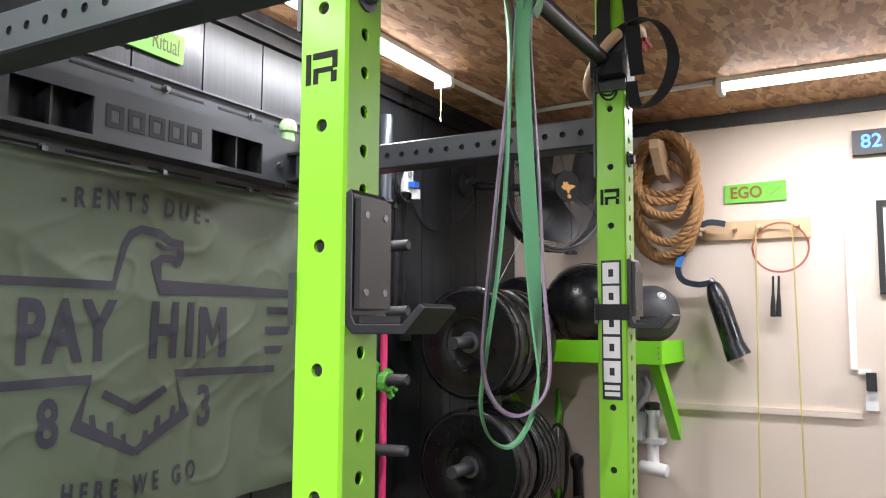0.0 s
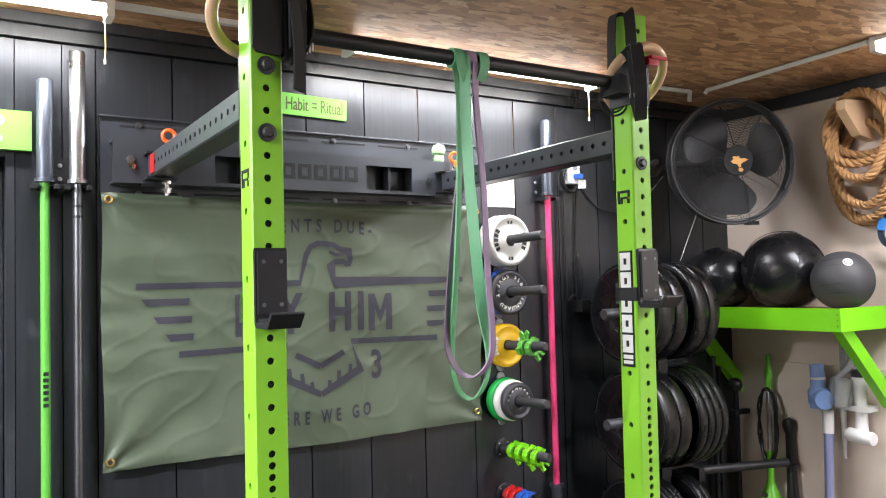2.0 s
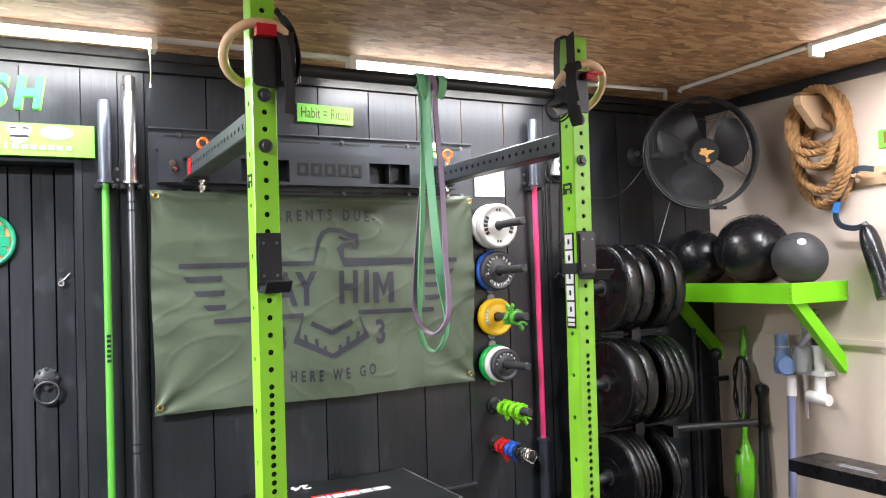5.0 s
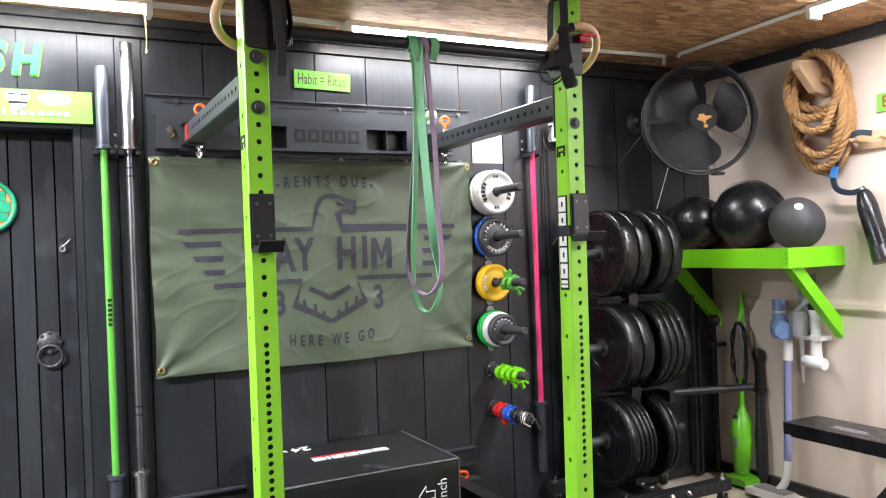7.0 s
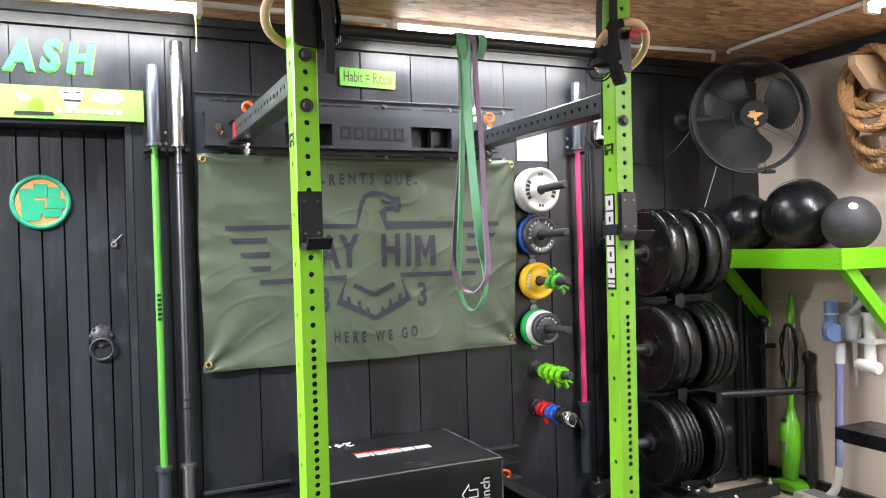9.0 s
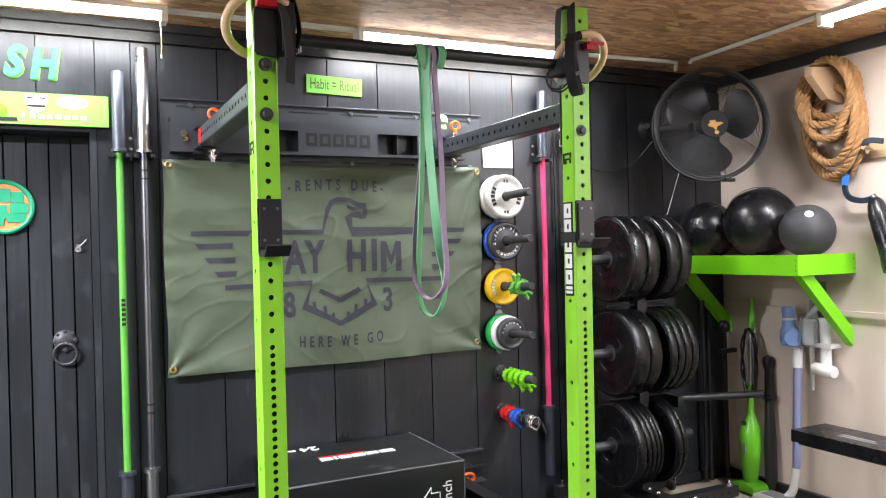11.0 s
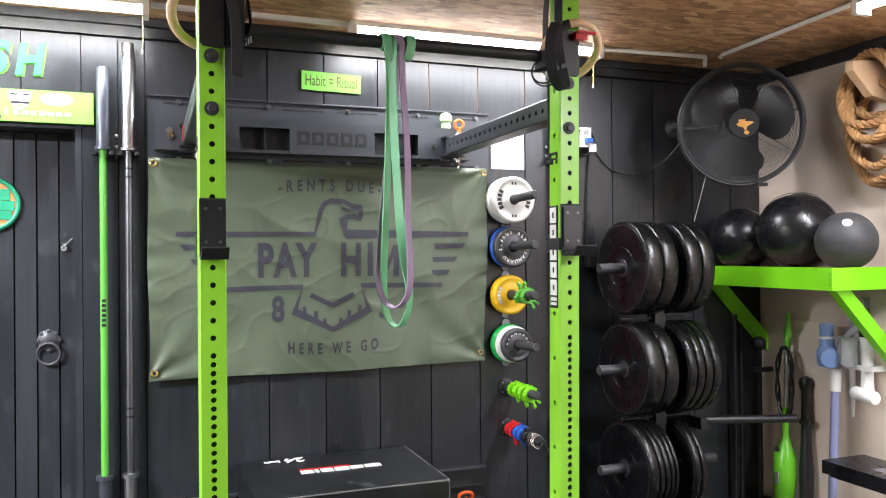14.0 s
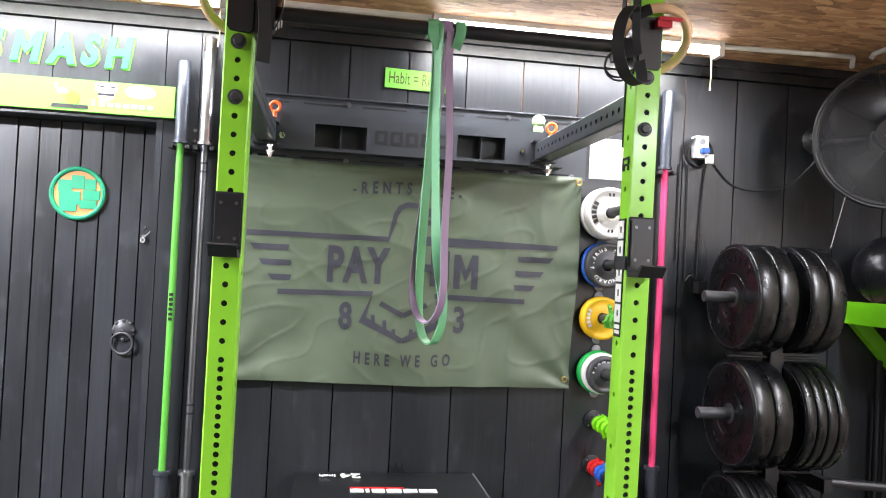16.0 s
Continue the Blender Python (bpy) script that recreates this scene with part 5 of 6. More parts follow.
# ---- drum fan on the wall ----
FC, FA = Vector((3.350, 1.318, 2.052)), Vector((-0.5, -0.86, -0.06)).normalized()
fan = thing("wall_fan", FC, "large black wall-mounted fan with a wire cage", "fan")
FR = 0.296
fa, fb_, _ = basis(FA)
part("rim", ring(FC + FA * 0.02, FA, FR, 0.0058, 72, 10), M_PLAST, fan, "", True)
part("rim", ring(FC - FA * 0.055, FA, FR - 0.002, 0.005, 72, 10), M_PLAST, fan, "", True)
part("band", lathe(FC + FA * 0.0, FA, [(-0.05, FR - 0.003), (0.022, FR - 0.001), (0.026, FR - 0.012), (0.022, FR - 0.02), (0.018, FR - 0.008), (-0.05, FR - 0.006), (-0.05, FR - 0.003)], 72), M_PLAST, fan, "", True)
M_CAGE = material("satin_black_wire", (0.005, 0.005, 0.006), 0.4, 0.0, vary=0.05)
wires = B()
for k in range(26):
    r = 0.075 + (FR - 0.085) * k / 26
    s = 0.075 - 0.055 * (r / FR) ** 3
    ring(FC + FA * s, FA, r, 0.0009, 56, 5, wires)
front_wires = part("front_grille", wires, M_CAGE, fan, "fine black concentric wires")
wires = B()
for k in range(16):
    r = 0.10 + (FR - 0.11) * k / 16
    ring(FC - FA * (0.10 - 0.05 * (r / FR) ** 3), FA, r, 0.0011, 48, 4, wires)
part("rear_grille", wires, M_CAGE, fan, "fine black concentric wires")
for k in range(8):
    a = 2 * math.pi * k / 8 + 0.25
    u = fa * math.cos(a) + fb_ * math.sin(a)
    part("spoke", tube([FC + FA * (0.077 - 0.055 * (q / FR) ** 3) + u * q for q in (0.06, 0.12, 0.19, 0.26, FR)], 0.0021, 6), M_CAGE, fan)
    part("spoke", tube([FC - FA * (0.102 - 0.05 * (q / FR) ** 3) + u * q for q in (0.08, 0.2, FR)], 0.0016, 5), M_PLAST, fan)
part("badge", lathe(FC + FA * 0.07, FA, [(0, 0), (0, 0.068), (0.008, 0.072), (0.012, 0.069), (0.011, 0.06), (0.010, 0)], 36), M_HOLE, fan, "", True)
bm = B()
for pts in (((-25, 43), (-27, 16), (-22, 6), (-35, -5), (-24, -14), (-5, -18), (0, -30), (10, -30), (12, -15), (30, -5), (45, 3), (30, 9), (12, 8), (3, 12), (12, 33), (-2, 27), (-9, 14), (-14, 27)), ((3, -33), (17, -35), (22, -44), (14, -53), (2, -50), (-2, -41))):
    bm.faces.new([bm.verts.new(FC + FA * 0.0815 + (Vector((0.865, -0.5, 0)) * x + Vector((0, 0, 1)) * z) * 0.00105) for x, z in pts])
bmesh.ops.solidify(bm, geom=bm.faces[:], thickness=0.001)
part("emblem", bm, M_BADGE, fan, "gold emblem shape")
part("hub", lathe(FC - FA * 0.05, FA, [(0, 0), (0, 0.066), (0.09, 0.062), (0.1, 0.055), (0.1, 0)], 32), M_PLAST, fan, "", True)
M_BLADE = material("black_satin_blade", (0.012, 0.012, 0.013), 0.3, 0.0, vary=0.08, spec=0.7)
for k in range(3):
    a0 = radians(11) + k * 2 * math.pi / 3
    bm = B()
    rows = []
    for i in range(9):
        q = 0.055 + (0.255 - 0.055) * i / 8
        half = (0.42, 0.56, 0.67, 0.73, 0.76, 0.76, 0.70, 0.57, 0.34)[i]
        row = []
        for j in range(9):
            s = -1 + 2 * j / 8
            a = a0 + s * half + 0.2 * i / 8
            row.append(bm.verts.new(FC + (Vector((0.865, -0.5, 0)) * math.cos(a) + Vector((0, 0, 1)) * math.sin(a)) * q + FA * (0.012 + 0.026 * s * (1 - 0.25 * i / 8))))
        rows.append(row)
    for i in range(8):
        for j in range(8):
            bm.faces.new((rows[i][j], rows[i][j + 1], rows[i + 1][j + 1], rows[i + 1][j]))
    bmesh.ops.solidify(bm, geom=bm.faces[:], thickness=0.0016)
    part("blade", bm, M_BLADE, fan, "dark satin metal blade", True)
part("motor", lathe(FC - FA * 0.2, FA, [(0, 0), (0, 0.065), (0.01, 0.075), (0.14, 0.075), (0.15, 0.06), (0.15, 0)], 28), M_PLAST, fan, "", True)
part("bracket", tube([FC - FA * 0.19, FC - FA * 0.25 + Vector((-0.02, 0.02, 0.02)), (3.30, 1.745, 2.09)], 0.02, 12), M_PLAST, fan, "", True)
part("wall_plate", lathe((3.295, NW - 0.001, 2.095), (0, -1, 0), [(0, 0), (0, 0.06), (0.01, 0.06), (0.03, 0.04), (0.045, 0.022), (0.045, 0)], 28), M_PLAST, fan, "", True)
part("knob", rod((3.27, 1.74, 2.10), (3.24, 1.69, 2.10), 0.016), M_DSTEEL, fan, "", True)
part("foot_tab", box(3.40, 3.46, 1.26, 1.30, 1.748, 1.765), M_PLAST, fan)
part("pull_string", tube([(3.245, 1.45, 1.81), (3.29, 1.6, 1.59)], 0.0018, 6), M_PAPER, fan, "pale pull string")
part("power_cord", tube(smooth_path([(3.30, 1.70, 2.03), (3.2, 1.76, 1.90), (3.05, 1.763, 1.845), (2.9, 1.763, 1.86), (2.80, 1.762, 1.95)], 10), 0.0035, 6), M_PLAST, fan, "black power cord", True)

# socket, plug and coiled lead by the pink bar
sk = thing("wall_socket", (2.745, NW, 1.96), "white double socket with blue plug and coiled black lead", "socket")
part("box", box(2.715, 2.775, NW - 0.05, NW - 0.001, 1.97, 2.07), M_WHITE, sk, "", False, 0.004)
part("plug", box(2.735, 2.765, NW - 0.085, NW - 0.05, 1.99, 2.012), M_BLUE, sk, "blue plug", False, 0.004)
part("plug", box(2.762, 2.79, NW - 0.075, NW - 0.05, 1.945, 1.985), M_WHITE, sk, "white plug", False, 0.004)
part("dial", lathe((2.745, NW - 0.05, 2.045), (0, -1, 0), [(0, 0.014), (0.006, 0.013), (0.006, 0)], 16), M_VGREY, sk, "", True)
part("coiled_lead", tube([(2.738 + (0.056 + 0.006 * math.sin(k * 0.9)) * math.cos(k * 0.35), NW - 0.012 - 0.0005 * k, 1.995 + (0.072 + 0.006 * math.cos(k * 0.7)) * math.sin(k * 0.35)) for k in range(75)], 0.004, 6), M_PLAST, sk, "black coiled lead", True)
for x, dx, z1 in ((2.70, 0.004, 1.40), (2.785, -0.014, 1.36), (2.66, 0.0, 1.5)):
    part("hanging_lead", tube(smooth_path([(x, NW - 0.01, 1.94), (x + dx, NW - 0.008, 1.75), (x + dx * 1.5, NW - 0.01, z1)], 6), 0.004, 6), M_PLAST, sk, "", True)
sk.location.x -= 0.028
br = thing("cable_box", (2.755, NW, 1.36), "small black adaptor with cables on the boards", "adaptor")
part("body", box(2.725, 2.80, NW - 0.06, NW - 0.001, 1.355, 1.41), M_PLAST, br, "", False, 0.008)
part("cable", tube(smooth_path([(2.735, NW - 0.03, 1.40), (2.70, NW - 0.03, 1.435), (2.68, NW - 0.02, 1.41)], 6), 0.005, 6), M_PLAST, br, "", True)

# ---- corner shelf with balls ----
sf = thing("wall_shelf", (3.68, 1.32, 1.25), "lime green painted wooden corner shelf on braces", "shelf")
part("front_board", box(3.455, 3.475, 0.875, 1.765, 1.25, 1.352), M_LIMEP, sf, "", False, 0.002)
part("end_board", box(3.475, 3.878, 0.875, 0.895, 1.25, 1.352), M_LIMEP, sf, "", False, 0.002)
part("top_board", box(3.475, 3.878, 0.895, 1.765, 1.322, 1.34), material("raw_ply", (0.4, 0.3, 0.2), 0.6), sf)
for y0, y1 in ((0.9, 0.945), (1.715, 1.76)):
    part("brace", prism([(3.50, 1.25), (3.59, 1.25), (3.878, 0.965), (3.878, 0.872)], 0, 0.045, axis="y"), M_LIMEP, sf)
    bmesh_ob = scene.objects[-1]
    bmesh_ob.location.y += y0
for z in (1.275, 1.30, 1.325):
    part("screw", lathe((3.4553, 0.89, z), (-1, 0, 0), [(0, 0.004), (0.001, 0.003), (0.001, 0)], 8), M_DSTEEL, sf)
for z in (1.275, 1.325):
    part("screw", lathe((3.865, 0.8752, z), (0, -1, 0), [(0, 0.004), (0.001, 0.003), (0.001, 0)], 8), M_DSTEEL, sf)


def ball(x, y, r, mat, label, squash=1.0, seams=0):
    z = 1.341
    t = thing("exercise_ball", (x, y, z), label, "medicine ball", "balls on the shelf")
    bm = B()
    bmesh.ops.create_uvsphere(bm, u_segments=48, v_segments=28, radius=r)
    for v in bm.verts:
        n = v.co.normalized()
        k = 1 + 0.012 * noise.noise(n * 2.2 + Vector((x, y, 0)))
        v.co = Vector((v.co.x * k, v.co.y * k, v.co.z * k * squash))
        v.co.z = max(v.co.z, -r * squash * 0.975)
        v.co += Vector((x, y, z + r * squash * 0.975))
    part("skin", bm, mat, t, "", True)
    c = Vector((x, y, z + r * squash * 0.975))
    for k in range(seams):
        a = k * math.pi / seams + 0.4
        nrm = Vector((math.cos(a), math.sin(a), 0.25))
        part("seam", ring(c, nrm, r * 0.999, 0.0016, 64, 6), mat, t, "", True)
    return t, c


t, c = ball(3.65, 0.975, 0.135, M_SLAM, "dark grey rubber slam ball on a green shelf")
d = Vector((-0.55, -0.55, 0.62)).normalized()
part("badge", ring(c + d * 0.1325, d, 0.018, 0.0035, 28, 6), M_LETTER, t, "white round mark", True)
part("badge", lathe(c + d * 0.132, d, [(0, 0.012), (0.003, 0.011), (0.003, 0)], 16), M_LETTER, t)
for a in (0.085, 0.055, 0.02, -0.03, -0.07):
    part("groove", ring(c + Vector((0.1, 0.15, 1)).normalized() * a, (0.1, 0.15, 1), math.sqrt(0.135 ** 2 - a * a) * 0.985, 0.0018, 64, 6), M_PLAST, t, "", True)
t, c = ball(3.68, 1.295, 0.198, M_LEATHER, "large black leather medicine ball with stitched panels", 0.96, 3)
d = Vector((-0.62, -0.62, -0.42)).normalized()
e1, e2, _ = basis(d)
for k in range(3):
    part("print_bar", box(-0.004, 0.004, -0.016, 0.016, -0.001, 0.001), M_LETTER, t, "white print bar")
    scene.objects[-1].matrix_basis = Matrix.Translation(c - ORG[t] + d * 0.181 + e1 * (0.016 * (k - 1))) @ d.to_track_quat("Z", "Y").to_matrix().to_4x4()
t, c = ball(3.60, 1.605, 0.163, M_LEATHER, "black leather medicine ball at the shelf's end", 0.98, 2)
d = Vector((-0.5, -0.7, -0.5)).normalized()
part("print_bar", box(-0.012, 0.012, -0.016, 0.016, -0.001, 0.001), M_LETTER, t, "white print bar")
scene.objects[-1].matrix_basis = Matrix.Translation(c - ORG[t] + d * 0.161) @ d.to_track_quat("Z", "Y").to_matrix().to_4x4()


# ---- climbing rope coiled on a wooden peg ----
def laid_rope(bm, pts, r=0.0208, pitch=0.105, closed=True):
    """Three strands twisted round a line of points."""
    pts = [Vector(p) for p in pts]
    n = len(pts)
    length = sum((pts[(k + 1) % n] - pts[k]).length for k in range(n))
    turns = max(1, round(length / pitch))
    for s in range(3):
        out = []
        for k, p in enumerate(pts):
            d = (pts[(k + 1) % n] - pts[k - 1]).normalized() if closed else (pts[min(k + 1, n - 1)] - pts[max(k - 1, 0)]).normalized()
            a = d.cross(Vector((1, 0, 0))).normalized()
            b = d.cross(a)
            t = 2 * math.pi * (turns * k / n + s / 3)
            out.append(p + (a * math.cos(t) + b * math.sin(t)) * r * 0.5)
        tube(out, r * 0.56, 6, closed, bm, up=(1, 0, 0))
    return bm


rp = thing("climbing_rope", (3.82, 1.0, 1.74), "thick tan manila rope coiled over a wooden peg", "rope")
random.seed(5)
for yc, zc, ry, rz, x in ((1.0, 2.075, 0.160, 0.295, 3.80), (0.985, 2.105, 0.142, 0.265, 3.765), (1.015, 2.05, 0.165, 0.285, 3.845), (0.99, 2.20, 0.150, 0.165, 3.735), (1.0, 2.165, 0.135, 0.20, 3.79), (1.01, 2.23, 0.15, 0.145, 3.83), (1.0, 2.0, 0.14, 0.235, 3.825)):
    n = int(2 * math.pi * (ry + rz) / 2 / 0.0075)
    ph = random.uniform(0, 6)
    pts = [(x + 0.012 * math.sin(2 * 2 * math.pi * k / n + ph), yc + ry * math.cos(2 * math.pi * k / n) * (1 + 0.04 * math.sin(3 * 2 * math.pi * k / n + ph)), zc + rz * math.sin(2 * math.pi * k / n) - 0.012 * math.cos(2 * 2 * math.pi * k / n)) for k in range(n)]
    part("coil", laid_rope(B(), pts), M_ROPE, rp, "", True)
part("tail", laid_rope(B(), smooth_path([(3.74, 0.87, 2.10), (3.72, 0.93, 1.98), (3.73, 1.05, 2.0), (3.74, 1.13, 2.12)], 24), closed=False), M_ROPE, rp, "", True)
pg = thing("wooden_peg", (EW, 1.03, 2.28), "pale wooden bracket holding the rope", "peg")
part("block", prism([(EW - 0.001, 2.17), (EW - 0.001, 2.36), (EW - 0.05, 2.36), (EW - 0.235, 2.345), (EW - 0.235, 2.30), (EW - 0.12, 2.19)], 1.005, 1.05, axis="y"), M_WOOD, pg, "", False, 0.003)

# sign, hook board and what hangs on it
eg = thing("sign", (EW, 0.575, 2.05), "lime green wall sign with brown lettering and a tick", "sign")
part("board", prism([(0.713, 2.0), (0.713, 2.088), (0.44, 2.095), (0.44, 2.0)], EW - 0.012, EW - 0.002, axis="x"), M_SIGN, eg, "", False, 0.002)
part("lettering", letters("EGO", on_east(EW - 0.0125, 0.615, 2.045), 0.078, 0.9, 0.0022, 0.0008), M_BROWN, eg, "brown lettering")
part("tick", tube([(EW - 0.0128, 0.525, 2.045), (EW - 0.0128, 0.507, 2.03), (EW - 0.0128, 0.462, 2.068)], 0, flat=(0.0015, 0.007), up=(1, 0, 0)), M_BROWN, eg, "brown tick")
hb = thing("hook_board", (EW, 0.57, 1.87), "pale wooden hook board on the cream wall", "hook board")
part("board", box(EW - 0.018, EW - 0.001, 0.338, 0.81, 1.83, 1.918), M_WOOD, hb, "", False, 0.003)
for y in (0.80, 0.66, 0.55, 0.39):
    part("peg", lathe((EW - 0.018, y, 1.875), (-1, 0, 0.15), [(0, 0), (0, 0.009), (0.05, 0.009), (0.055, 0.012), (0.065, 0.012), (0.067, 0)], 14), M_WOOD, hb, "", True)
sl = thing("prosthetic_running_leg", (3.83, 0.85, 1.27), "black prosthetic running leg with curved blade on a hook board", "prosthetic leg")
part("blade", tube(smooth_path([(3.80, 0.72, 1.895), (3.80, 0.80, 1.905), (3.81, 0.865, 1.86), (3.82, 0.925, 1.76), (3.82, 0.945, 1.685), (3.82, 0.92, 1.635), (3.82, 0.85, 1.615), (3.82, 0.79, 1.625)], 8), 0, flat=(0.028, 0.012), up=(1, 0, 0)), material("blue_carbon", (0.02, 0.032, 0.05), 0.4, vary=0.5, scale=9), sl)
part("blue_pad", tube(smooth_path([(3.812, 0.926, 1.755), (3.813, 0.936, 1.728), (3.813, 0.942, 1.70)], 8), 0, flat=(0.03, 0.015), up=(1, 0, 0)), material("bright_blue_print", (0.03, 0.2, 0.6), 0.45), sl, "blue marking")
spts = smooth_path([(3.825, 0.785, 1.625), (3.82, 0.775, 1.58), (3.81, 0.74, 1.47), (3.81, 0.71, 1.37), (3.81, 0.695, 1.32), (3.81, 0.675, 1.275)], 10)
part("sleeve", tube(spts, [0.016 + 0.032 * min(1, k / 14) ** 0.7 + 0.012 * max(0, k - 34) / 16 - (0.012 if k == len(spts) - 1 else 0) for k in range(len(spts))], 18), M_LEATHER, sl, "shiny black carbon socket", True)
part("adapter", rod((3.824, 0.80, 1.635), (3.824, 0.768, 1.60), 0.017), M_DSTEEL, sl, "", True)
M_RSKIP = material("faded_red_cord", (0.42, 0.14, 0.09), 0.5)
jr = thing("skipping_rope", (3.84, 0.47, 1.47), "thin red skipping rope coiled with black handles", "skipping rope")
for r0, m in ((0.122, M_RSKIP), (0.116, M_RSKIP), (0.119, M_RSKIP)):
    part("cord", tube([(3.835 + 0.01 * math.sin(k * 0.3), 0.468 + r0 * math.cos(k * 2 * math.pi / 48), 1.785 + (r0 - 0.006) * math.sin(k * 2 * math.pi / 48)) for k in range(48)], 0.0016, 6, True), m, jr, "", True)
for y in (0.478, 0.502):
    part("handle", lathe((3.84, y, 1.655), (0, 0.03, -1), [(0, 0), (0, 0.005), (0.08, 0.006), (0.13, 0.011), (0.185, 0.012), (0.187, 0)], 14), M_PLAST, jr, "black handle", True)
rb = thing("resistance_tube", (3.84, 0.48, 0.4), "long yellow resistance tube hanging from pegs", "resistance tube")
for y, dy in ((0.555, 0.02), (0.40, -0.015)):
    part("tube", tube(smooth_path([(3.825, y, 1.89), (3.84, y + dy * 0.3, 1.5), (3.845, y + dy * 0.7, 1.0), (3.845, y + dy, 0.60)], 8), 0.0036, 8), M_YROPE, rb, "", True)
    part("handle", lathe((3.845, y + dy, 0.61), (0, -0.25, -1), [(0, 0), (0, 0.006), (0.03, 0.016), (0.12, 0.016), (0.125, 0)], 12), material("brown_grip", (0.06, 0.03, 0.02), 0.6), rb, "dark foam grip", True)

part("string", tube([(3.845, 0.585, 0.60), (3.845, 0.59, 0.29)], 0.0016, 6), M_YROPE, rb, "", True)
part("handle", lathe((3.845, 0.59, 0.30), (0, 0, -1), [(0, 0), (0, 0.008), (0.02, 0.017), (0.12, 0.015), (0.125, 0)], 12), material("brown_wood_grip", (0.09, 0.045, 0.03), 0.55), rb, "brown wooden grip", True)

# display, framed print, trunking, wall plug
ck = thing("digital_clock", (EW, 0.02, 2.23), "black digital clock with blue lit digits", "clock")
part("case", box(EW - 0.035, EW - 0.001, -0.14, 0.15, 2.178, 2.287), M_PLAST, ck, "", False, 0.005)
part("digits", letters("82", on_east(EW - 0.036, 0.075, 2.233), 0.085, 1.0, 0.001, 0.0006), M_LED, ck, "glowing blue digits")
pf = thing("picture_frame", (EW, -0.1, 1.76), "black framed white print on the cream wall", "picture")
part("frame", join(box(EW - 0.022, EW - 0.001, 0.035, 0.06, 1.56, 1.966), box(EW - 0.022, EW - 0.001, -0.26, -0.235, 1.56, 1.966), box(EW - 0.022, EW - 0.001, -0.235, 0.035, 1.94, 1.966), box(EW - 0.022, EW - 0.001, -0.235, 0.035, 1.56, 1.585)), M_PLAST, pf)
part("print", box(EW - 0.01, EW - 0.002, -0.235, 0.035, 1.585, 1.94), M_PAPER, pf)
tk = thing("cable_trunking", (EW, 0.17, 1.2), "white cable trunking on the cream wall", "trunking")
part("riser", box(EW - 0.014, EW - 0.001, 0.155, 0.183, 1.235, 2.178), M_WHITE, tk, "", False, 0.002)
part("branch", box(EW - 0.014, EW - 0.001, 0.105, 0.154, 1.215, 1.237), M_WHITE, tk, "", False, 0.002)
pl = thing("wall_charger", (EW, 0.1, 1.08), "black and white plug adaptor on the wall", "charger")
part("adaptor", box(EW - 0.05, EW - 0.001, 0.085, 0.125, 1.135, 1.212), M_PLAST, pl, "", False, 0.004)
part("socket", box(EW - 0.03, EW - 0.001, 0.08, 0.13, 1.05, 1.134), M_WHITE, pl, "", False, 0.003)

for ob, dy, dz in ((rp, -0.068, -0.035), (pg, -0.085, -0.045), (eg, -0.045, 0.0), (hb, -0.04, -0.005), (sl, -0.064, 0.0), (jr, -0.042, -0.006), (rb, -0.028, 0.0), (ck, -0.032, -0.002), (pf, -0.024, 0.004), (tk, -0.022, 0.0), (pl, -0.022, 0.012)):
    ob.location.y += dy
    ob.location.z += dz

# ---- things along the foot of the east wall ----
gc = thing("floor_cleaner", (3.74, 1.47, 0), "lime green upright floor sweeper with grey pole and black cord", "floor sweeper")
part("base", prism([(1.375, 0.0), (1.575, 0.0), (1.57, 0.035), (1.51, 0.05), (1.44, 0.05), (1.38, 0.035)], 3.67, 3.80, axis="x"), M_VGREEN, gc, "", False, 0.008)
part("body", lathe((3.745, 1.475, 0.05), (0.06, 0.02, 1), [(0, 0), (0, 0.04), (0.08, 0.05), (0.2, 0.062), (0.3, 0.055), (0.36, 0.03), (0.40, 0.018), (0.55, 0.016), (0.55, 0)], 28), M_VGREEN, gc, "", True)
part("label", box(3.689, 3.695, 1.455, 1.475, 0.21, 0.27), M_VGREY, gc)
part("button", lathe((3.707, 1.477, 0.385), (-1, -0.4, 0), [(0, 0.014), (0.006, 0.012), (0.006, 0)], 16), M_PLAST, gc)
part("pole", rod((3.778, 1.486, 0.58), (3.80, 1.495, 0.90), 0.013), M_STEEL, gc, "grey pole", True)
part("grip", lathe((3.80, 1.495, 0.90), (0.07, 0.02, 1), [(0, 0), (0, 0.016), (0.1, 0.02), (0.14, 0.013), (0.19, 0.013), (0.2, 0)], 16), M_VGREEN, gc, "", True)
part("cord", tube([(3.775 + 0.012 * math.sin(k * 0.9), 1.49 + 0.052 * math.cos(k * 2 * math.pi / 24) * (1 + 0.06 * math.sin(k)), 0.73 + 0.19 * math.sin(k * 2 * math.pi / 24)) for k in range(72)], 0.006, 6), M_PLAST, gc, "black wrapped cord", True)
m1 = thing("steel_mace", (3.80, 1.70, 0), "black steel mace standing head up in the corner", "mace")
part("shaft", rod((3.80, 1.70, 0.0), (3.80, 1.70, 0.9), 0.014), M_DARK, m1, "", True)
bm = B()
bmesh.ops.create_uvsphere(bm, u_segments=24, v_segments=16, radius=0.038)
bmesh.ops.translate(bm, verts=bm.verts, vec=(3.80, 1.70, 0.915))
part("head", bm, M_DARK, m1, "", True)
part("hook", box(3.74, 3.86, 1.66, 1.69, 0.76, 0.785), M_DARK, m1, "", False, 0.005)
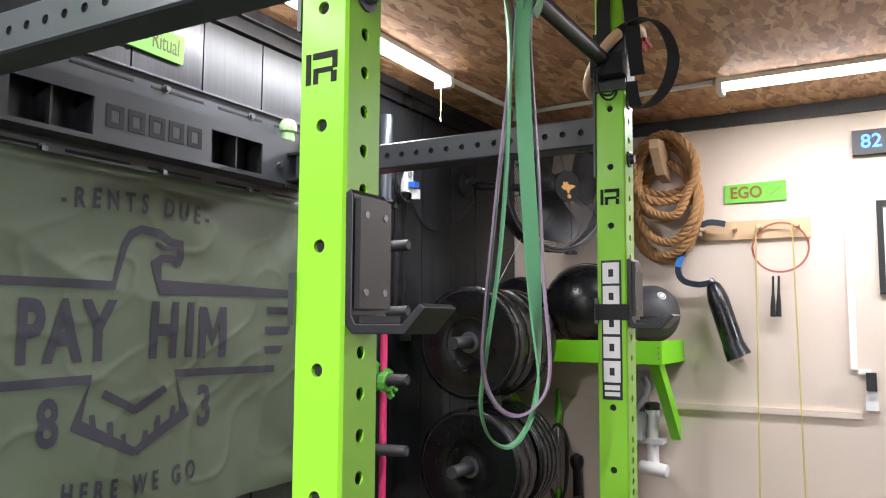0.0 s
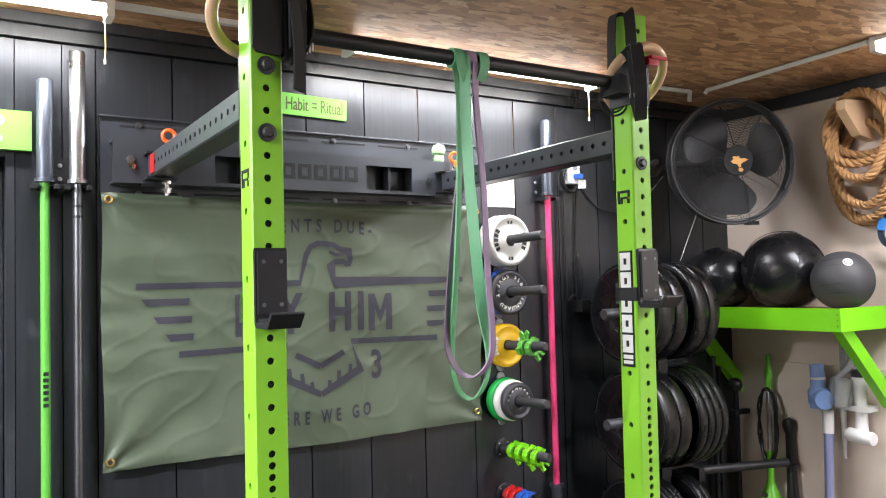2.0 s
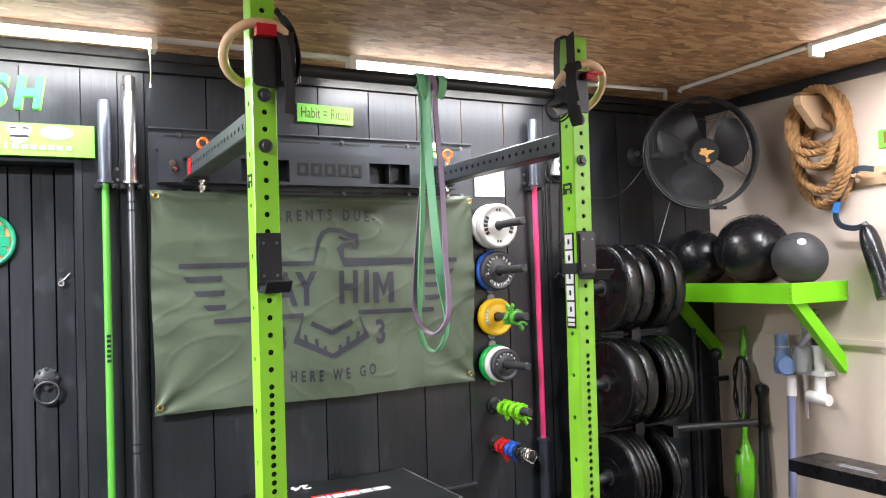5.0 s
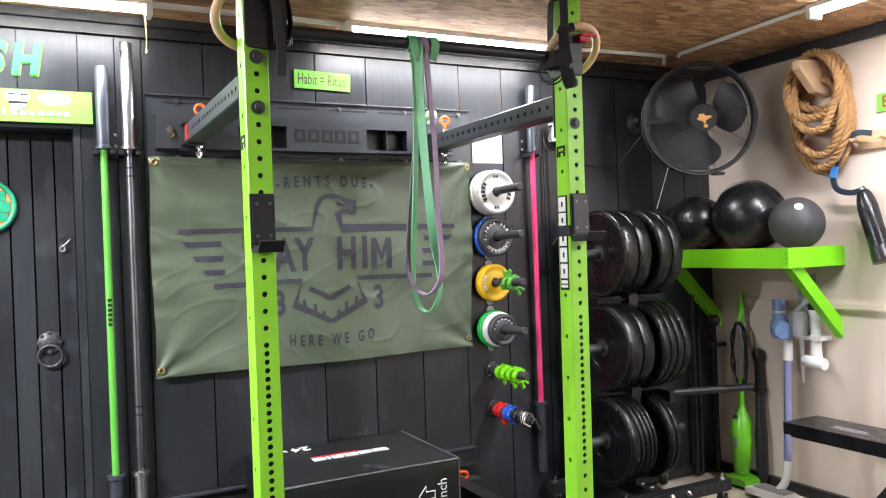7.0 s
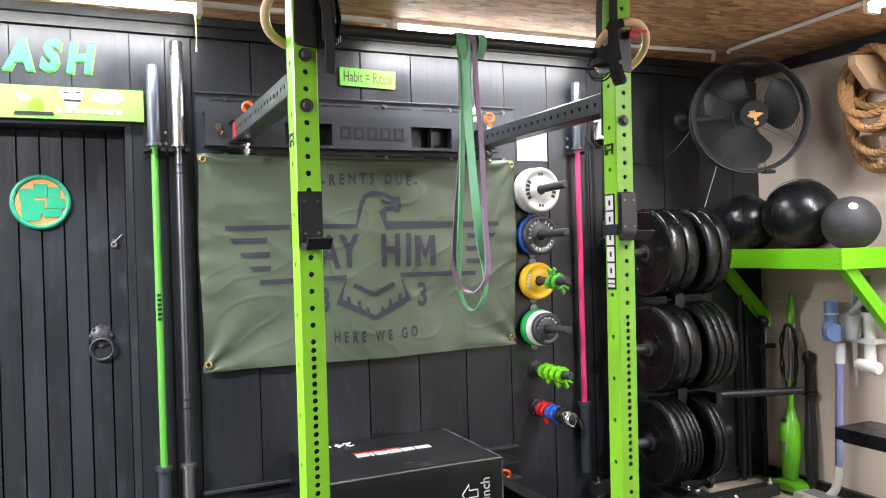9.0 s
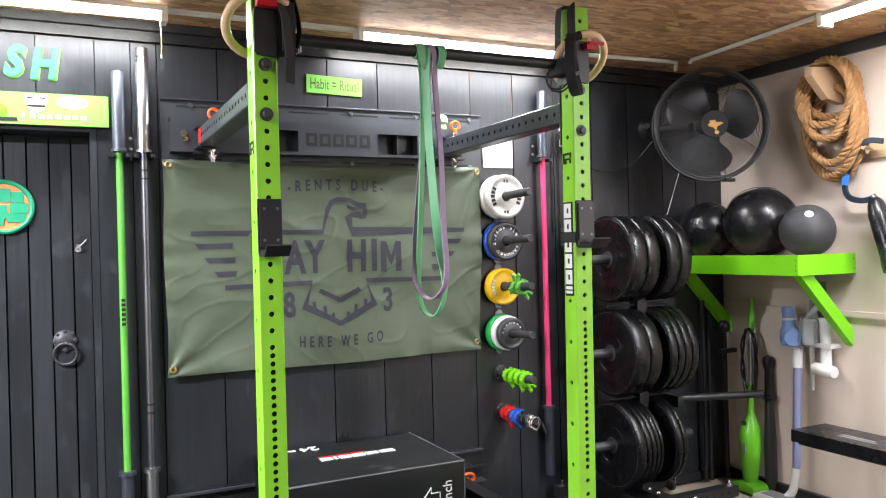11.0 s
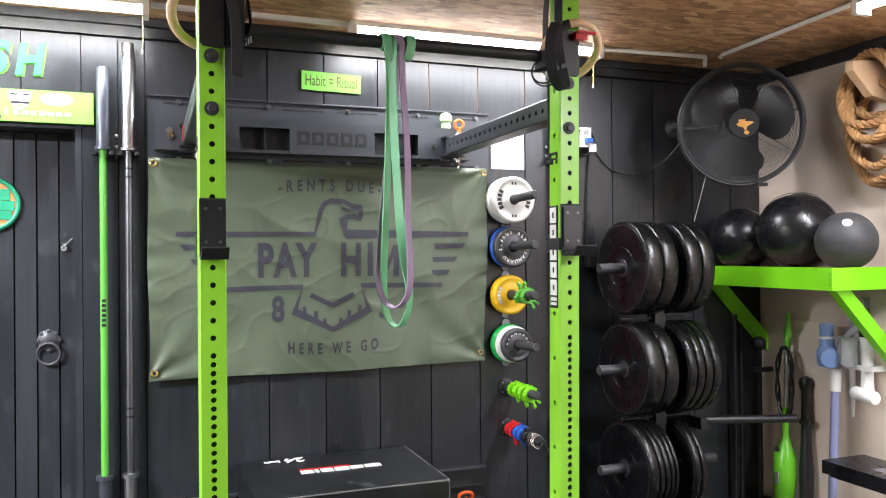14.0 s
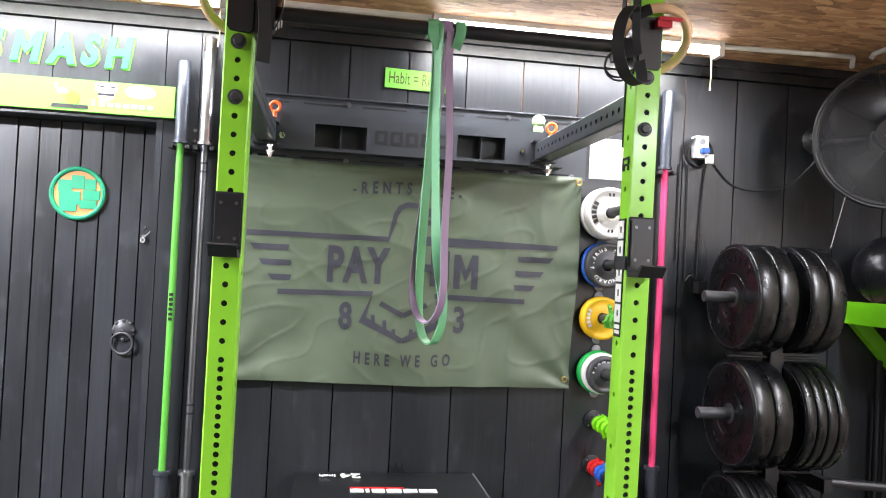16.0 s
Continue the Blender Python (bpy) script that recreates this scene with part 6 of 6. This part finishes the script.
m2 = thing("club", (3.82, 1.40, 0), "black rubber club leaning on the cream wall", "club")
part("body", lathe((3.80, 1.375, 0.0), (0.045, 0.04, 0.75), [(0, 0), (0, 0.015), (0.08, 0.033), (0.28, 0.036), (0.42, 0.028), (0.52, 0.025), (0.525, 0.036), (0.545, 0.036), (0.55, 0.025), (0.69, 0.022), (0.71, 0.03), (0.735, 0.036), (0.76, 0.03), (0.775, 0)], 24), M_PLAST, m2, "", True)
for x, y, h in ((3.64, 1.71, 1.06), (3.69, 1.72, 1.0)):
    p = thing("steel_pole", (x, y, 0), "thin black steel pole standing in the corner", "pole", "poles in the corner")
    part("shaft", rod((x, y, 0), (x, y, h), 0.011), M_DARK, p, "", True)
    part("cap", lathe((x, y, h), (0, 0, 1), [(0, 0.014), (0.02, 0.014), (0.024, 0)], 12), M_PLAST, p, "", True)

vc = thing("stick_vacuum", (3.66, 1.16, 0), "cordless stick vacuum with lavender pole and clear bin", "vacuum cleaner")
part("floor_head", prism([(1.02, 0.005), (1.335, 0.005), (1.33, 0.04), (1.27, 0.055), (1.08, 0.055), (1.025, 0.04)], 3.60, 3.70, axis="x"), M_WHITE, vc, "white floor head", False, 0.01)
part("head_window", box(3.604, 3.69, 1.075, 1.275, 0.0545, 0.058), M_VGREY, vc, "grey window", False, 0.002)
part("neck", tube(smooth_path([(3.68, 1.17, 0.045), (3.715, 1.155, 0.09), (3.735, 1.15, 0.2)], 6), 0.022, 14), M_WHITE, vc, "", True)
part("pole", rod((3.735, 1.15, 0.19), (3.765, 1.15, 0.80), 0.0205, 20), M_LAV, vc, "lavender metal pole", True)
part("pole_joint", rod((3.762, 1.15, 0.74), (3.768, 1.15, 0.85), 0.026, 20), M_WHITE, vc, "", True)
part("motor", lathe((3.745, 1.175, 0.86), (0, 0.05, 1), [(0, 0), (0, 0.045), (0.02, 0.05), (0.08, 0.05), (0.1, 0.035), (0.13, 0.035), (0.135, 0.033), (0.205, 0.033), (0.21, 0.028), (0.21, 0)], 28), M_VBLUE, vc, "blue motor unit", True)
part("motor_cover", lathe((3.742, 1.168, 0.905), (-0.62, -0.78, 0), [(0, 0), (0, 0.05), (0.045, 0.05), (0.054, 0.043), (0.056, 0.02), (0.056, 0)], 28), M_VBLUE, vc, "round blue motor cover", True)
part("filter_band", lathe((3.745, 1.180, 0.995), (0, 0.05, 1), [(0, 0.0345), (0, 0.036), (0.012, 0.036), (0.012, 0.0345), (0, 0.0345)], 28), M_WHITE, vc, "", True)
part("bin", lathe((3.77, 1.09, 0.87), (0.02, -0.1, 1), [(0, 0), (0, 0.045), (0.01, 0.05), (0.13, 0.05), (0.14, 0.042), (0.14, 0)], 28), M_CLEAR, vc, "clear dust bin", True)
part("bin_core", lathe((3.77, 1.085, 0.88), (0.02, -0.1, 1), [(0, 0), (0, 0.02), (0.12, 0.028), (0.12, 0)], 20), M_WHITE, vc, "", True)
part("handle", tube(smooth_path([(3.78, 1.10, 1.0), (3.80, 1.06, 1.06), (3.82, 1.04, 1.12), (3.82, 1.06, 1.17)], 6), 0.016, 12), M_VGREY, vc, "", True)
part("battery", box(3.80, 3.872, 1.045, 1.10, 1.03, 1.20), M_CLEAR, vc, "clear grey dock", False, 0.006)
vt = thing("vacuum_tool", (3.82, 1.0, 0.7), "white mini brush head parked on a wall dock", "vacuum tool")
part("dock", box(3.79, 3.878, 0.965, 1.115, 0.855, 0.88), M_WHITE, vt, "", False, 0.003)
part("barrel", lathe((3.825, 1.02, 0.745), (0, 0, 1), [(0, 0), (0, 0.03), (0.05, 0.028), (0.15, 0.027), (0.24, 0.033), (0.27, 0.033), (0.27, 0)], 24), M_WHITE, vt, "", True)
part("cap", lathe((3.825, 1.02, 1.015), (0, 0, 1), [(0, 0), (0, 0.036), (0.03, 0.036), (0.035, 0.028), (0.036, 0)], 24), M_PLAST, vt, "black cap", True)
part("brush_head", lathe((3.79, 0.945, 0.735), (0.1, 1, 0.06), [(0, 0), (0, 0.028), (0.008, 0.032), (0.125, 0.032), (0.133, 0.028), (0.133, 0)], 24), M_WHITE, vt, "", True)
cv = thing("crevice_tool", (3.84, 1.115, 0.7), "slim white crevice tool hanging on the wall dock", "vacuum tool")
part("body", lathe((3.84, 1.118, 0.855), (0, 0, -1), [(0, 0), (0, 0.016), (0.04, 0.014), (0.24, 0.007), (0.24, 0)], 14), M_WHITE, cv, "", True)

# ---- bench ----
bn = thing("weight_bench", (3.545, 0.3, 0), "black vinyl weight bench on a black steel frame", "bench")
part("pad", box(3.425, 3.672, -0.42, 0.915, 0.438, 0.495), M_LEATHER, bn, "", True, 0.014, 50)
part("pad_board", box(3.445, 3.652, -0.40, 0.89, 0.424, 0.438), M_PLAST, bn)
for a in (0.0, 0.028):
    part("print_bar", box(3.50 + a, 3.518 + a, 0.52 + a, 0.72, 0.4951, 0.4958), M_VGREY, bn, "grey print bar")
part("spine", box(3.52, 3.57, -0.38, 0.45, 0.375, 0.424), M_DARK, bn, "", False, 0.004)
part("leg", tube([(3.545, 0.33, 0.40), (3.545, 0.60, 0.05)], 0, flat=(0.05, 0.05)), M_DARK, bn)
part("leg", tube([(3.545, -0.2, 0.39), (3.545, -0.36, 0.05)], 0, flat=(0.05, 0.05)), M_DARK, bn)
part("floor_rail", tube([(3.545, 0.66, 0.045), (3.545, -0.40, 0.10)], 0, flat=(0.05, 0.05)), M_DARK, bn)
for y in (0.62, -0.38):
    part("foot_bar", box(3.33, 3.76, y - 0.025, y + 0.025, 0.0, 0.05), M_DARK, bn, "", False, 0.004)
part("pivot_bolt", rod((3.51, 0.58, 0.075), (3.58, 0.58, 0.075), 0.011), M_CHROME, bn, "", True)

# ---- hanging bands, rings and straps on the rack ----


def band(name_label, mat, pts, w, thick, front=14, back=14):
    t = thing("resistance_band", pts[len(pts) // 2], name_label, "resistance band", "bands on the pull-up bar")
    path = [Vector(p) for p in smooth_path(pts, 10)]
    bm = B()
    rows = []
    for k, p in enumerate(path):
        d = (path[min(k + 1, len(path) - 1)] - path[max(k - 1, 0)]).normalized()
        f = k / (len(path) - 1)
        q = min(max((f - 0.20) / 0.20, 0), 1)
        turn = radians(front + (back - front) * q * q * (3 - 2 * q)) * min(1, f / 0.1, (1 - f) / 0.1)
        a = Vector((math.cos(turn), math.sin(turn), 0))
        a = (a - d * a.dot(d)).normalized()
        b = d.cross(a)
        rows.append([bm.verts.new(p + a * x + b * y) for x, y in ((-w / 2, -thick / 2), (w / 2, -thick / 2), (w / 2, thick / 2), (-w / 2, thick / 2))])
    for q, r in zip(rows, rows[1:]):
        for j in range(4):
            bm.faces.new((q[j], q[(j + 1) % 4], r[(j + 1) % 4], r[j]))
    bm.faces.new(rows[0])
    bm.faces.new(rows[-1][::-1])
    part("loop", bm, mat, t, "", True, angle=30)
    return t


yb = 0.61
green_band = band("mint green latex loop band hanging from a black bar", M_BANDG, [(1.340, yb, 2.128), (1.338, yb - 0.022, 2.09), (1.342, yb - 0.014, 1.97), (1.345, yb - 0.018, 1.8), (1.354, yb - 0.026, 1.6), (1.366, yb - 0.03, 1.45), (1.386, yb - 0.026, 1.34), (1.389, yb - 0.012, 1.262), (1.378, yb + 0.012, 1.212), (1.362, yb + 0.036, 1.199), (1.344, yb + 0.060, 1.222), (1.333, yb + 0.07, 1.28), (1.328, yb + 0.055, 1.38), (1.328, yb + 0.028, 1.555), (1.333, yb + 0.014, 1.75), (1.338, yb + 0.01, 1.97), (1.340, yb + 0.022, 2.09), (1.341, yb + 0.004, 2.129)], 0.03, 0.0045, -58, 34)
purple_band = band("dusty purple latex loop band hanging from a black bar", M_BANDP, [(1.372, yb, 2.128), (1.372, yb - 0.022, 2.09), (1.374, yb - 0.018, 1.98), (1.384, yb - 0.028, 1.75), (1.381, yb - 0.04, 1.52), (1.384, yb - 0.05, 1.38), (1.378, yb - 0.046, 1.31), (1.362, yb - 0.02, 1.27), (1.343, yb + 0.008, 1.262), (1.322, yb + 0.035, 1.285), (1.309, yb + 0.052, 1.343), (1.313, yb + 0.05, 1.45), (1.330, yb + 0.036, 1.66), (1.352, yb + 0.022, 1.87), (1.368, yb + 0.014, 2.03), (1.372, yb + 0.022, 2.09), (1.373, yb + 0.006, 2.129)], 0.021, 0.0045)
for x, m, t in ((1.322, M_BANDG, green_band), (1.402, M_BANDG, green_band), (1.362, M_BANDP, purple_band)):
    r = 0.027 if t == green_band else 0.0262
    part("wrap", lathe((x - 0.014, yb, 2.103), (1, 0, 0), [(0, 0.0198), (0, r), (0.028, r), (0.028, 0.0198), (0, 0.0198)], 20), m, t, "latex wrapped round the bar", True)
    if t == green_band:
        part("tail", tube(smooth_path([(x, yb - 0.026, 2.10), (x + (0.004 if x < 1.35 else -0.006), yb - 0.028, 2.07), (1.345 if x < 1.35 else 1.388, yb - 0.02, 2.045)], 5), 0, flat=(0.028, 0.004), up=(0, -1, 0)), m, t)


def gym_ring(c, n, label, straps):
    t = thing("gym_ring", c, label, "gym ring", "gym rings on the rack")
    part("ring", ring(c, n, 0.103, 0.0145, 56, 14), M_RINGW, t, "varnished wood", True)
    for pts, flat, up in straps:
        part("strap", tube(smooth_path(pts, 8), 0, flat=flat, up=up), M_WEB, t, "black webbing strap", True, angle=30)
    return t


SIDE, FACE = ((0.003, 0.034), (1, 0, 0)), ((0.003, 0.036), (0, 1, 0))
t = gym_ring((1.99, 0.612, 2.13), (0.0, 0.77, 0.64), "wooden gym ring hooped over an upright with black straps", [
    ([(1.955, 0.62, 2.316), (1.93, 0.575, 2.318), (1.912, 0.55, 2.27), (1.905, 0.54, 2.19), (1.905, 0.535, 2.12), (1.912, 0.53, 2.06)], (0.003, 0.036), (0.6, 0.8, 0)),
    ([(1.945, 0.61, 2.316), (1.905, 0.61, 2.312), (1.896, 0.612, 2.25), (1.893, 0.612, 2.17), (1.89, 0.612, 2.125)], (0.003, 0.036), (0, 1, 0)),
    ([(1.90, 0.545, 2.19), (1.87, 0.49, 2.185), (1.825, 0.44, 2.13), (1.805, 0.415, 2.055), (1.83, 0.44, 1.995), (1.88, 0.49, 1.972), (1.93, 0.54, 1.985), (1.925, 0.552, 2.05)], (0.003, 0.034), (-0.2, 0.98, 0.0))])
part("ring_tape", tube([Vector((1.99, 0.612, 2.13)) + (Vector((1, 0, 0)) * math.cos(q) + Vector((0, -0.64, 0.77)) * math.sin(q)) * 0.103 for q in (1.95, 2.1, 2.25, 2.4, 2.55)], 0.0165, 12), M_WEB, t, "black webbing wound on the ring", True)
part("buckle", box(1.968, 2.012, 0.532, 0.556, 2.15, 2.176), M_CRIMSON, t, "crimson cam buckle", False, 0.006)
part("buckle_lever", box(1.972, 2.04, 0.525, 0.533, 2.168, 2.178), M_CRIMSON, t, "", False, 0.002)
part("folded_strap", box(1.868, 1.908, 0.556, 0.64, 2.06, 2.115), M_WEB, t, "folded black strap", False, 0.01)
part("cord_loop", ring((1.885, 0.60, 2.045), (0.3, 1, 0.1), 0.045, 0.003, 32, 6), M_WEB, t, "", True)
part("cord_loop", ring((1.882, 0.605, 2.05), (0.5, 1, 0.0), 0.04, 0.003, 32, 6), M_WEB, t, "", True)
t = gym_ring((0.786, 0.612, 2.138), (0.0, 0.77, 0.64), "wooden gym ring hooped over an upright with black straps", [
    ([(0.815, 0.552, 2.2), (0.845, 0.545, 2.17), (0.86, 0.545, 2.06), (0.858, 0.545, 1.95)], (0.003, 0.04), (1, 0.3, 0)),
    ([(0.85, 0.57, 2.25), (0.885, 0.58, 2.21), (0.902, 0.58, 2.12), (0.885, 0.575, 2.05), (0.86, 0.57, 2.03)], *FACE),
    ([(0.84, 0.60, 2.28), (0.872, 0.60, 2.22), (0.88, 0.60, 2.1), (0.868, 0.60, 2.03)], *FACE)])
part("buckle", box(0.762, 0.822, 0.53, 0.558, 2.176, 2.21), M_CRIMSON, t, "crimson cam buckle", False, 0.006)
part("folded_strap", box(0.842, 0.882, 0.552, 0.63, 2.05, 2.2), M_WEB, t, "folded black strap", False, 0.01)
for k in range(3):
    part("strap_mark", box(0.886 + 0.007 * k, 0.8895 + 0.007 * k, 0.566, 0.568, 2.045 + 0.004 * k, 2.065 + 0.004 * k), M_LETTER, t, "white print bar")

# small figure on the wall beam
fg = thing("toy_figure", (1.945, 1.71, 2.023), "small green and white toy on the wall beam", "toy")
part("body", lathe((1.945, 1.71, 2.0235), (0, 0, 1), [(0, 0), (0, 0.02), (0.012, 0.024), (0.03, 0.02), (0.036, 0.028), (0.055, 0.03), (0.072, 0.022), (0.08, 0)], 16), material("mottled_green", (0.32, 0.5, 0.25), 0.5, vary=0.5, scale=40), fg, "", True)
